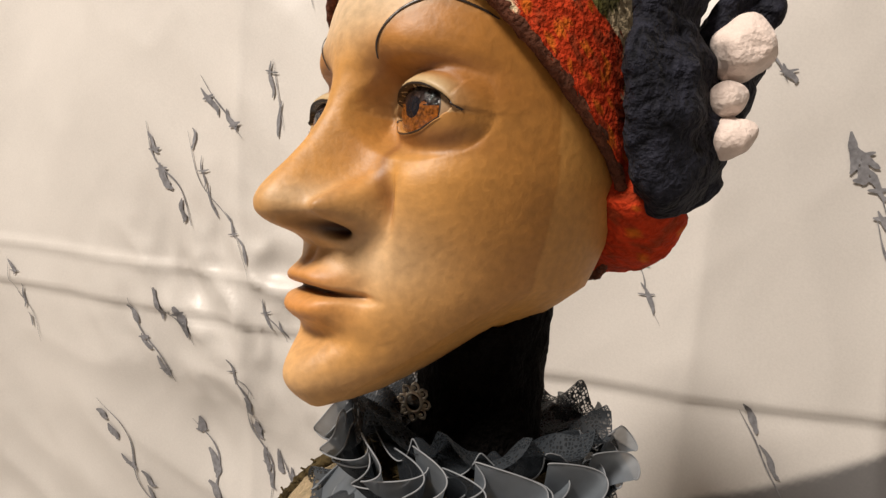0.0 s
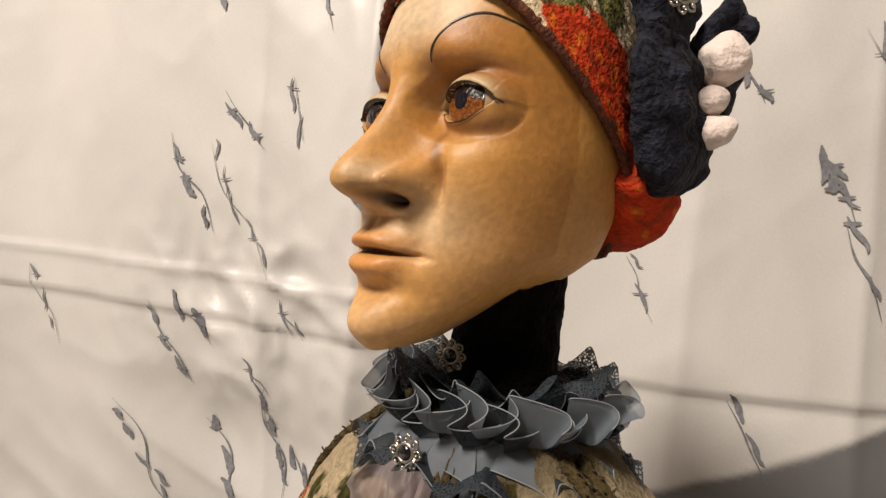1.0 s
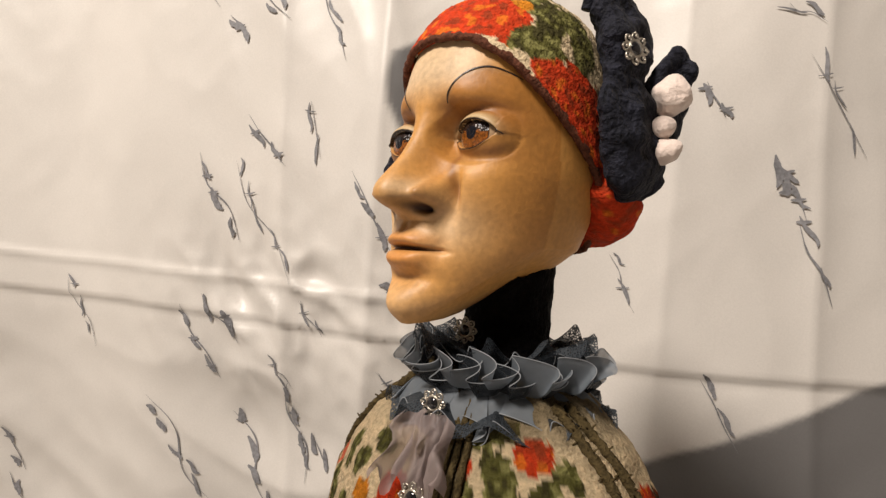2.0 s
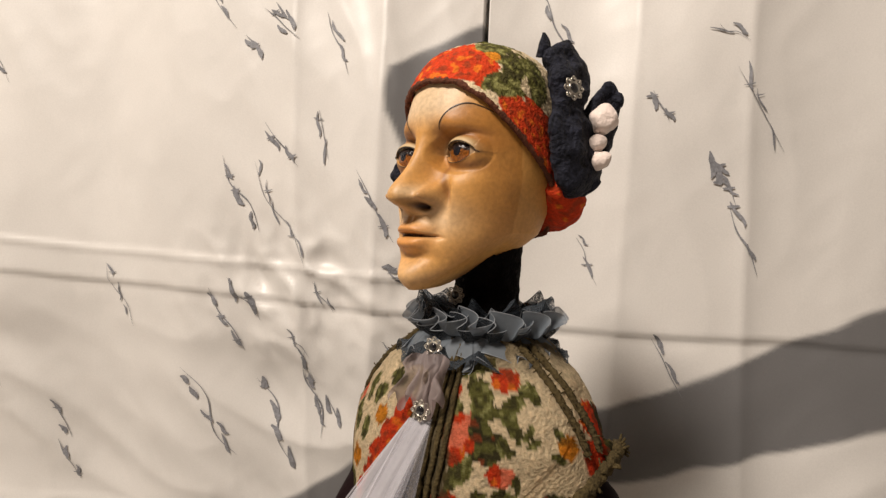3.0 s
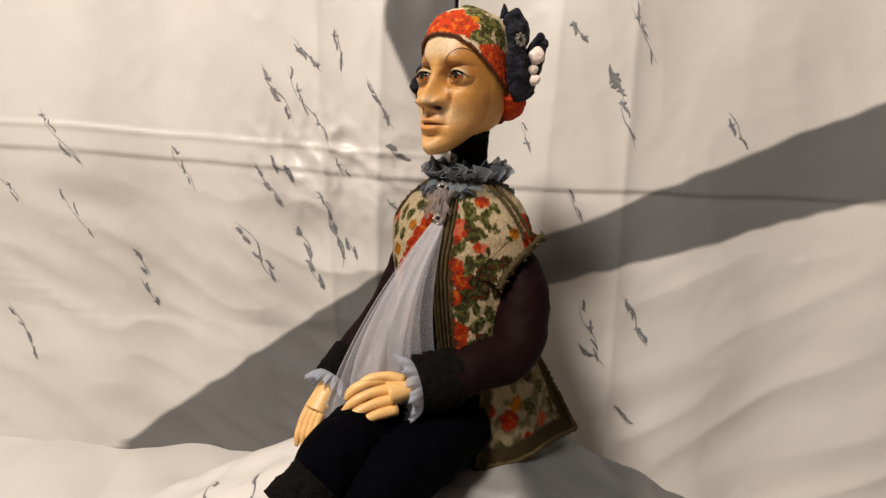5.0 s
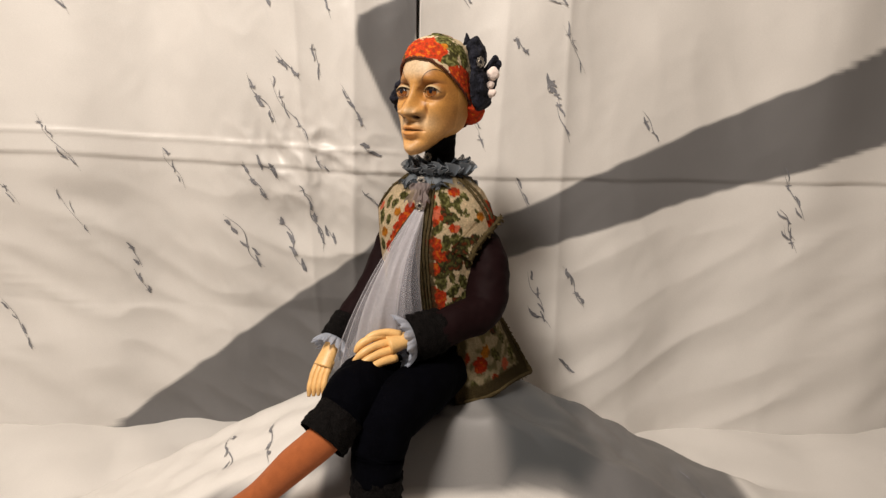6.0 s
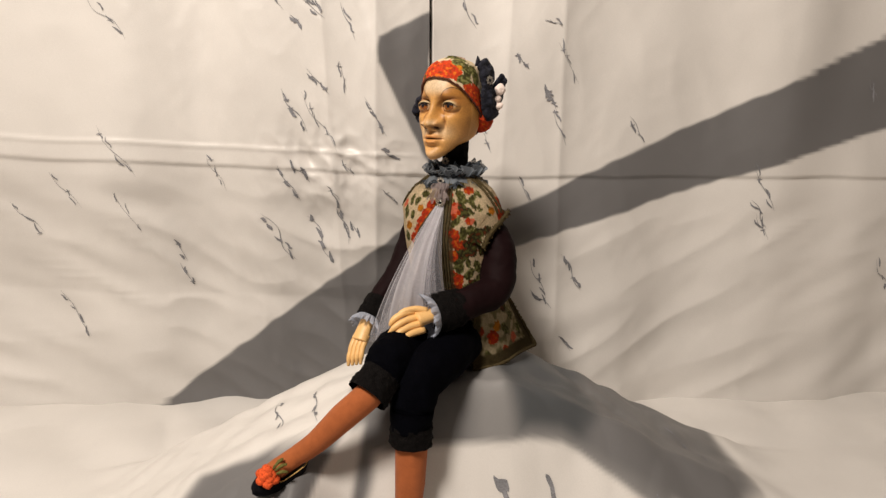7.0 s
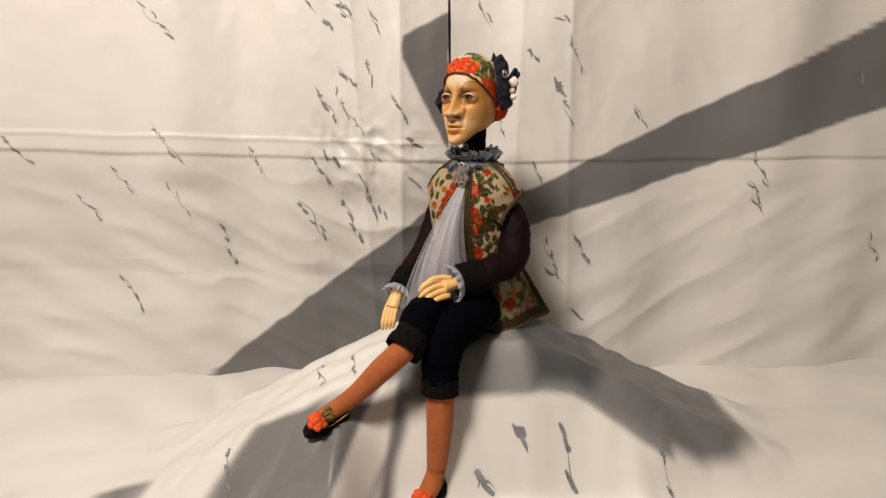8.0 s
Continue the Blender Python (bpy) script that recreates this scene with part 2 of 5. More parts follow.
xs = steps((-1.2, -0.46, 0.02), (-0.46, -0.30, 0.006), (-0.30, -0.022, 0.003), (-0.022, 0.0, 0.0008), (0.0, 0.26, 0.003), (0.26, 0.56, 0.006), (0.56, 1.2, 0.02))
zs = steps((FLOOR_Z - 0.02, 0.15, 0.004), (0.15, 0.80, 0.003), (0.80, 1.5, 0.02))
backdrop = grid_sheet("backdrop", xs, zs, lambda x, z: Vector((x, hang(x, z), z)), M_CLOTH)
tagged(backdrop, "off-white cloth with printed grey script and grey patches, hung in folds", "cloth", kind="structure")
dye(backdrop, hang_tones)


# the same cloth thrown over a low support, on which the doll sits
def mound(x, y):
    dl, dr = max(0.0, -0.070 - x), max(0.0, x - 0.065)
    df, db = max(0.0, -0.070 - y), max(0.0, y - 0.06)
    z = 0.246 - 0.50 * dl - 0.48 * dr - 1.5 * db
    steep = 4.2 - 3.7 * smooth01(0.01, 0.11, dl) - 2.6 * smooth01(0.03, 0.16, dr)
    z -= steep * df * df / (df + 0.035)
    f = smooth01(0.0, 0.06, dl + dr + df)
    ang = math.atan2(y + 0.02, x)
    z += f * 0.009 * (crease(ang * 3.1, 0.4, 1.0) - 0.2) + f * 0.010 * (crease(x * 9 + y * 5, y * 8, 0.4) - 0.2) + f * 0.007 * (crease(x * 20 - y * 9, y * 15, 2.4) - 0.2)
    z += 0.003 * noise.noise(Vector((x * 30, y * 30, 7)))
    lowest = FLOOR_Z + 0.006 + 0.014 * crease(x * 7, y * 7, 3) + 0.004 * noise.noise(Vector((x * 12, y * 12, 3)))
    k = 0.03
    h = max(0.0, k - abs(z - lowest)) / k
    return max(z, lowest) + h * h * k * 0.25


def mound_tones(p):
    """Tones of the draped cloth: a grey apron below the seat, a dark band down the right, grey at the lower left."""
    c = WHITE.copy()
    w = 0.006 * noise.noise(Vector((p.x * 18, p.y * 18, p.z * 18)))
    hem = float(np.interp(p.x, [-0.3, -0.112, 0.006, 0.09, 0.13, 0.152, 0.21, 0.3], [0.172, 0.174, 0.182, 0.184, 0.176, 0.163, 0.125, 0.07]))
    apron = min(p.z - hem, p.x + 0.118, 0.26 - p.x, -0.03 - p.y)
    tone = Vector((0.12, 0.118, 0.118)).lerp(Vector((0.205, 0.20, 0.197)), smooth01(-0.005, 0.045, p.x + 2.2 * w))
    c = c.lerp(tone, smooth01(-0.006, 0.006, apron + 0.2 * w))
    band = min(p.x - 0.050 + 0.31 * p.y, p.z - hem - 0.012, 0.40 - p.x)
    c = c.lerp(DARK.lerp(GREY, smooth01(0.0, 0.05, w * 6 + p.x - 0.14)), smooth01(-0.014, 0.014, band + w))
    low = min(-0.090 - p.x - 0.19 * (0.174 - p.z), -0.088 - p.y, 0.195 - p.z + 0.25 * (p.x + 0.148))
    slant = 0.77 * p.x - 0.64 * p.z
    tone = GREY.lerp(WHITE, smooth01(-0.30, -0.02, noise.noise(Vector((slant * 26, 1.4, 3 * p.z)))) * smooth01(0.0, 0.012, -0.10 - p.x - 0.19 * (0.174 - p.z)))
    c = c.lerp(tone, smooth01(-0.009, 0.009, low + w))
    return c * (1 + 0.05 * noise.noise(Vector((p.x * 7, p.y * 7, p.z * 7))))


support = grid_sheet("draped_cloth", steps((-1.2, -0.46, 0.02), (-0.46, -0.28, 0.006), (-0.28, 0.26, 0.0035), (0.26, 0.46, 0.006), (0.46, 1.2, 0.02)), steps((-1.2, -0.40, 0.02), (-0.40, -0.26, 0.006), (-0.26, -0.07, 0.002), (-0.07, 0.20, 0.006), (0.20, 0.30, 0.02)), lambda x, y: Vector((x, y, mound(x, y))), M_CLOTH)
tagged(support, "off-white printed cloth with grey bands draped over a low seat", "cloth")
dye(support, mound_tones)


# ---- the cloth's grey script, too faded to read: joined strokes along slanting lines ----
def script_word(bm, start, end, weight, seed, onto):
    """A word of a few slanting pen glyphs from start to end, laid on the cloth by onto(u, v)."""
    rng = random.Random(seed * 7 + 1)
    s, e = Vector((*start, 0)), Vector((*end, 0))
    t = (e - s).normalized()
    n = Vector((-t.y, t.x, 0))
    length = (e - s).length

    def stroke(pts, wide, steps_):
        line = spline(pts, steps_)
        left, right = [], []
        for k, p in enumerate(line):
            d = (line[min(k + 1, steps_ - 1)] - line[max(k - 1, 0)]).normalized()
            m = Vector((-d.y, d.x, 0))
            w = wide * weight * (0.15 + 0.85 * math.sin(math.pi * (k + 0.5) / steps_)) * (1 + 0.5 * noise.noise(Vector((k * 0.4, seed, wide * 900))))
            left.append(bm.verts.new(onto(p.x + m.x * w, p.y + m.y * w)))
            right.append(bm.verts.new(onto(p.x - m.x * w, p.y - m.y * w)))
        bridge(bm, [left, right], closed=False)

    # a hairline, then heavy slanting downstrokes that swell and break off, a few with a crossing tick
    bow = rng.uniform(-0.10, 0.10) * length
    stroke([s, s.lerp(e, 0.35) + n * bow, s.lerp(e, 0.7) - n * bow * 0.6, e + t * rng.uniform(0, 0.006)], 0.0006, 24)
    count = max(2, round(length / 0.021))
    for k in range(count):
        o = s.lerp(e, (k + rng.uniform(0.25, 0.75)) / count) + n * rng.uniform(-0.004, 0.004)
        turn = rng.uniform(-0.45, 0.35)
        d = t * math.cos(turn) + n * math.sin(turn)
        size = rng.uniform(0.005, 0.011)
        side = n * rng.uniform(-0.002, 0.002)
        stroke([o - d * size, o - d * size * 0.3 + side, o + d * size * 0.6, o + d * size + n * rng.uniform(-0.003, 0.003)], rng.uniform(0.0012, 0.0026), 14)
        if rng.random() < 0.4:
            c = o + d * size * rng.uniform(-0.6, 0.8)
            stroke([c - n * 0.004 - t * 0.002, c, c + n * 0.004 + t * 0.001], rng.uniform(0.0008, 0.0014), 8)


def on_hang(x, z):
    return Vector((x, hang(x, z) - 0.0012, z))


def on_mound(x, y):
    return Vector((x, y - 0.0008, mound(x, y) + 0.001))


WORDS = [
    (-0.235, 0.586, -0.202, 0.526), (-0.205, 0.581, -0.158, 0.497), (-0.284, 0.393, -0.231, 0.312), (-0.210, 0.387, -0.171, 0.310),
    (-0.112, 0.575, -0.080, 0.518), (-0.143, 0.707, -0.125, 0.660), (-0.184, 0.711, -0.173, 0.694), (-0.147, 0.625, -0.138, 0.585),
    (-0.084, 0.496, -0.062, 0.480), (0.179, 0.657, 0.215, 0.599), (0.179, 0.553, 0.200, 0.506), (0.203, 0.327, 0.241, 0.263),
    (0.152, 0.318, 0.180, 0.254), (0.209, 0.182, 0.226, 0.159), (0.058, 0.605, 0.077, 0.573), (0.068, 0.527, 0.083, 0.494),
    (-0.157, 0.420, -0.145, 0.345), (-0.088, 0.434, -0.064, 0.409), (-0.230, 0.480, -0.203, 0.446), (0.163, 0.590, 0.173, 0.572),
]
WORDS += [
    (-0.216, 0.689, -0.200, 0.675), (-0.196, 0.615, -0.166, 0.580), (-0.200, 0.712, -0.168, 0.686), (-0.169, 0.435, -0.157, 0.418),
    (-0.249, 0.470, -0.220, 0.417), (0.164, 0.688, 0.182, 0.678), (0.164, 0.590, 0.181, 0.558), (0.155, 0.266, 0.188, 0.236),
    (-0.138, 0.375, -0.127, 0.357), (0.120, 0.640, 0.132, 0.618), (0.128, 0.45, 0.150, 0.41), (-0.150, 0.480, -0.132, 0.455),
]
bm = bmesh.new()
for k, (x0, z0, x1, z1) in enumerate(WORDS):
    script_word(bm, (x0, z0), (x1, z1), (1.0, 0.5, 1.0, 1.1, 0.9, 0.8, 0.7, 0.5)[k % 8], k, on_hang)
rng = random.Random(17)
for k in range(70):
    x, z = rng.uniform(-0.9, 1.0), rng.uniform(0.15, 1.2)
    if -0.30 < x < 0.26 and z < 0.73:
        continue
    script_word(bm, (x, z), (x + rng.uniform(0.01, 0.05), z - rng.uniform(0.03, 0.08)), rng.uniform(0.4, 1.0), 40 + k, on_hang)
script = part("script_print", bm, M_INK, backdrop, "faded grey slanting script")
tagged(script, kind="stuff")
bm = bmesh.new()
for k, (x0, y0, x1, y1) in enumerate(((0.112, -0.112, 0.128, -0.136), (0.050, -0.115, 0.064, -0.124), (-0.004, -0.130, 0.022, -0.137), (-0.222, 0.02, -0.205, -0.05), (-0.172, -0.005, -0.158, -0.07), (0.24, -0.12, 0.26, -0.2), (0.3, 0.0, 0.34, -0.06), (-0.33, -0.1, -0.3, -0.2))):
    script_word(bm, (x0, y0), (x1, y1), 0.9, 90 + k, on_mound)
tagged(part("script_print", bm, M_INK, support, "faded grey slanting script"), kind="stuff")

# ---- the doll: one mesh, head turned to its right, body less so ----
HEAD = pose(-0.0143, 0.0104, 0.56, 0, 0, -36)
TORSO = pose(0.0115, 0.039, 0.0, 0, 0, -36)
HIPS = pose(0.0115, 0.039, 0.0, 0, 0, -28)
MM = 0.001


def smoothed(rows, spread):
    """The rows (ascending) resampled finely and rounded off over spread."""
    zz = np.arange(rows[0][0], rows[-1][0] + 0.01, 0.25)
    cols = [np.interp(zz, [r[0] for r in rows], [r[k] for r in rows]) for k in range(1, len(rows[0]))]
    w = np.exp(-(np.arange(-40, 41) * 0.25 / spread) ** 2 / 2)
    w /= w.sum()
    out = []
    for col in cols:
        ends = np.concatenate([2 * col[0] - col[40:0:-1], col, 2 * col[-1] - col[-2:-42:-1]])
        out.append(np.convolve(ends, w, "valid"))
    return zz, out


def fine(rows, z):
    zz, cols = rows
    return [float(np.interp(z, zz, col)) for col in cols]


def table(rows, z):
    zz = [r[0] for r in rows]
    return [float(np.interp(z, zz, [r[k] for r in rows])) for k in range(1, len(rows[0]))]


# height, forward face line, half width, both in mm from between the eyes
SKULL = [(-64, 6, 7), (-61, 10.5, 12), (-55, 12, 18), (-48, 10.5, 23), (-37, 9.5, 29.5), (-25, 8, 33.4), (-12, 5.5, 35.2), (0, 3.5, 35), (12, 5, 34.2), (22, 5, 33.4), (33, 1, 31.6), (42, -7, 26.5), (48, -16, 19), (52, -32, 3)]
MIDDLE, BACK = 35.0, 38.0
SKULL = smoothed(SKULL, 2.2)
NOSE = smoothed([(-28.5, 0, 7.8, 3.0), (-26.0, 5, 8.0, 3.0), (-24.3, 12.5, 8.2, 3.0), (-22.3, 15.8, 8.3, 3.0), (-19.8, 16.9, 8.2, 3.0), (-17.4, 16.4, 7.8, 2.9), (-14.6, 14.6, 7.0, 2.6), (-11, 11.8, 6.1, 2.3), (-7, 9.0, 5.4, 2.2), (0, 5.6, 5.0, 2.1), (6, 3.0, 5.6, 2.1), (12, 0.3, 8.0, 2.0), (14, 0, 8.0, 2.0)], 0.7)


def bell(x, z, x0, z0, sx, sz):
    return math.exp(-((x - x0) / sx) ** 2 - ((z - z0) / sz) ** 2)


EYE_X, EYE_R = 17.7, 11.0


def lid_gap(dx, dz):
    """Positive inside the almond opening of the eye; dx grows outwards, mm."""
    u = (dx + 1.2) / 9.6
    if abs(u) >= 1:
        return -1.0
    k = 1 - u * u
    top = 4.5 * k ** 0.7 + 0.3 * u
    low = -4.6 * k ** 0.85 + 0.2 * u
    return min(top - dz, dz - low)


def face_forward(x, z, f):
    """Forward place (mm) of the face surface at x, z over the plain skull's f."""
    ax = abs(x)
    # nose: ridge that widens to the tip, wings, base
    if z > -28.5:
        rise, wide, sharp = fine(NOSE, min(z, 14))
        f += 0.96 * max(0.0, rise) * math.exp(-(ax / wide) ** sharp)
    f += 9.4 * bell(ax, z, 11.0, -20.0, 3.2, 4.2) - 3.2 * bell(ax, z, 15.2, -19.0, 1.5, 5.5)
    f -= 7.0 * bell(ax, z, 7.0, -24.3, 3.2, 1.6)
    f += 1.8 * bell(ax, z, 0, -30, 6, 4) - 1.0 * bell(ax, z, 0, -30.5, 1.6, 3)
    # lips
    w = math.exp(-(ax / 9.3) ** 4)
    f += w * (4.2 * bell(0, z, 0, -34.4 - 0.01 * ax * ax, 1, 2.6) + 4.4 * bell(0, z, 0, -41.2 + 0.012 * ax * ax, 1, 3.4))
    f -= 3.6 * math.exp(-(ax / 12) ** 4) * bell(0, z, 0, -37.4 - 0.004 * ax * ax, 1, 0.9)
    f -= 1.6 * bell(ax, z, 11.5, -37, 2.5, 3.5) + 2.2 * bell(ax, z, 0, -47, 11, 2.8)
    f += 3.0 * bell(ax, z, 0, -56, 10, 5.5)
    # brow, sockets, cheeks
    f += 1.9 * bell(ax, z, 16, 13.5, 10, 5) + 1.2 * bell(ax, z, 0, 14, 7, 7)
    f -= 4.6 * bell(ax, z, 10, 1, 4.2, 8) + 2.2 * bell(ax, z, 18, 7.5, 10, 2.6) + 1.0 * bell(ax, z, 19, -9, 8, 3)
    f += 2.4 * bell(ax, z, 25, -14, 9, 9)
    f -= 1.8 * bell(ax, z, 22, -32, 8, 10) + 1.4 * bell(ax, z, 13.5, -27, 2.2, 6)
    # lids over the eyeball
    dx, dz = ax - EYE_X, z
    r2 = dx * dx + dz * dz
    reach = math.sqrt((dx / 14.5) ** 2 + (dz / 10.5) ** 2)
    if reach < 1:
        ball_f = math.sqrt(max(0.0, EYE_R ** 2 - 0.92 * r2)) - EYE_R
        gap = lid_gap(dx, dz)
        lid = ball_f + 1.3
        if dz > 0:
            lid += 0.7 * math.exp(-((gap + 1.0) / 1.0) ** 2) - 0.9 * math.exp(-((gap + 3.4) / 0.8) ** 2)
        blend = smooth01(1.0, 0.62, reach)
        f = f + (lid - f) * blend
        if gap > 0:
            f -= 7 * smooth01(0.0, 0.9, gap)
    return f


def temple(side, z):
    """The far temple is flatter than the near one."""
    return 1 - 0.15 * smooth01(3, 18, z) if side < 0 else 1.0


def head_place(th, v):
    """A place on the head, mm: th from the front, v from the crown (0) to the chin line (1)."""
    c = math.cos(th)
    low = -62.3 + 27.5 * smooth01(0.992, 0.14, c) ** 0.8
    z = 52 + (low - 52) * v
    f0, half = fine(SKULL, z)
    zj = z if c > 0 else max(z, -40)
    if c < 0:
        half = max(half, fine(SKULL, zj)[1])
    s = math.sin(th)
    half *= temple(s, z)
    e = 2.0 / 2.25
    x = half * math.copysign(abs(s) ** e, s)
    if c >= 0:
        front = -(abs(c) ** e) * (MIDDLE + f0) + MIDDLE
        back = front
        m = smooth01(0.05, 0.62, c)
        if m > 0:
            back = front + (-face_forward(x, z, -front) - front) * m
    else:
        deep = BACK * math.sqrt(max(0.02, 1 - ((z - 8) / 62) ** 2))
        back = MIDDLE + deep * abs(c) ** e
    return Vector((x, back, z)) * MM


def skin_paint(q):
    """Make-up on the face: darker glaze round the eyes and on the lips, a lighter forehead; shade and a highlight are
    put into the colour of nose, nostrils and cheek sides.
    """
    x, b, z = q.x / MM, q.y / MM, q.z / MM
    ax = abs(x)
    base = Vector((0.52, 0.258, 0.066))
    if b > 25:
        return base
    pale = Vector((0.62, 0.455, 0.28))
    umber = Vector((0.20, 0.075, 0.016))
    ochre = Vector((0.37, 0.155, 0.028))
    n = noise.noise(Vector((x, b, z)) * 0.16) * 0.5 + 0.5
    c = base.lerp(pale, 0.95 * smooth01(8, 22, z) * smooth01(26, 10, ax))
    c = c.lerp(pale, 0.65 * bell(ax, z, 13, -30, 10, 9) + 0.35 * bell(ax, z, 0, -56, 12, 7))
    # pale lid rim
    lid = lid_gap(ax - EYE_X, z)
    rim = math.hypot((ax - EYE_X + 1.2) / 12.5, (z - 0.6) / 7.2)
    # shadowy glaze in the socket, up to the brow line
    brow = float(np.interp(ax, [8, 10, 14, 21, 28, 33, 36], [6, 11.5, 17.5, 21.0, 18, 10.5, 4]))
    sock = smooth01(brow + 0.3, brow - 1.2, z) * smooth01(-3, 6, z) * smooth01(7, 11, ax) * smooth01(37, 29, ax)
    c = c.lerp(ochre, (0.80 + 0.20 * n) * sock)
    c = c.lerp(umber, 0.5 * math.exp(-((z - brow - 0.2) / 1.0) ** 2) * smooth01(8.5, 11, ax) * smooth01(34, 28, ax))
    # umber beside the nose bridge: its shade, put into the colour
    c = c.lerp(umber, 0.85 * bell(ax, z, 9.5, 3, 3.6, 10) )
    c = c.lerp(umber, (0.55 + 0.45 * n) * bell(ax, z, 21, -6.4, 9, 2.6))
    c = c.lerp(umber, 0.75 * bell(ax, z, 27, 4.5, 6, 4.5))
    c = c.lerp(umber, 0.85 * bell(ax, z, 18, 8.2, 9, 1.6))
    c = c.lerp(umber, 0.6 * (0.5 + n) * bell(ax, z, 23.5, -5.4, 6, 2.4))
    if z > -1:
        c = c.lerp(Vector((0.50, 0.40, 0.23)), 0.75 * smooth01(1.0, 0.72, rim))
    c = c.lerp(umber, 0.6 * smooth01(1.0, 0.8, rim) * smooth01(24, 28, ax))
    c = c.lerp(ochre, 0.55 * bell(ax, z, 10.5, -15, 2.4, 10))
    # side of the nose: shade put into the ochre
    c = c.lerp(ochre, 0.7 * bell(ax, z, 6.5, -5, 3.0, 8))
    # ball of the nose: its highlight painted pale
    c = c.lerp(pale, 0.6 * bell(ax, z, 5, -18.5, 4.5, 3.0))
    # nostrils: the dark of the openings put into the colour
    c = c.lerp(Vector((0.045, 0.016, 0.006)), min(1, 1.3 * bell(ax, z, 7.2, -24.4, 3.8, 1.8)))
    # umber line down the crease between cheek and nose
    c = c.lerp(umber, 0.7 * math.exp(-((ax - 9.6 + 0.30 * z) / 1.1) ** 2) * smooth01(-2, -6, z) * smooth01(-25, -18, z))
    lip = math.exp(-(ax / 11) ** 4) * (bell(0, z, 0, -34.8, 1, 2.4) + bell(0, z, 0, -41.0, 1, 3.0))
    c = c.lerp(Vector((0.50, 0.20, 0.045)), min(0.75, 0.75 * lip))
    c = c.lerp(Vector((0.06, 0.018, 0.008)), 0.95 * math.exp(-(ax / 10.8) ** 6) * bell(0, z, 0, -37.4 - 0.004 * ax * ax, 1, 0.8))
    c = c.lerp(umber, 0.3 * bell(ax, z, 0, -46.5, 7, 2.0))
    # sides darken towards the cap: falloff of the light, put into the colour
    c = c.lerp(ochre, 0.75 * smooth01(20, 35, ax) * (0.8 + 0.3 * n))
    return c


def hold_strip(bm, line, width, slot, out=0.25):
    """A thin painted line laid on the face along (x, z) points, in mm."""
    pts = spline([(x, 0, z) for x, z in line], 40)
    rows = []
    for i, q in enumerate(pts):
        t = (pts[min(i + 1, 39)] - pts[max(i - 1, 0)]).normalized()
        s = Vector((-t.z, 0, t.x))
        w = width * 0.5 * (0.35 + 0.65 * math.sin(math.pi * min(1, max(0, 0.08 + 0.88 * i / 39)))) * (1 + 0.25 * noise.noise(q * 0.9))
        row = []
        for k in (-1, 0, 1):
            g = q + s * w * k
            f0, half = fine(SKULL, g.z)
            half *= temple(g.x, g.z)
            cth = max(0.0, 1 - min(1, abs(g.x) / half) ** 2.25) ** (1 / 2.25)
            front = -cth * (MIDDLE + f0) + MIDDLE
            m = smooth01(0.05, 0.62, cth ** (2.25 / 2))
            back = front + (-face_forward(g.x, g.z, -front) - front) * m
            row.append(bm.verts.new(HEAD @ (Vector((g.x, back - out * (1.6 if k == 0 else 0.9), g.z)) * MM)))
        rows.append(row)
    bridge(bm, rows, closed=False, slot=slot)


def finger(bm, pts, r, slot):
    tube(bm, pts, [r, r * 1.02, r * 0.85, r * 0.95, r * 0.8, r * 0.45], n=16, seg=10, slot=slot)


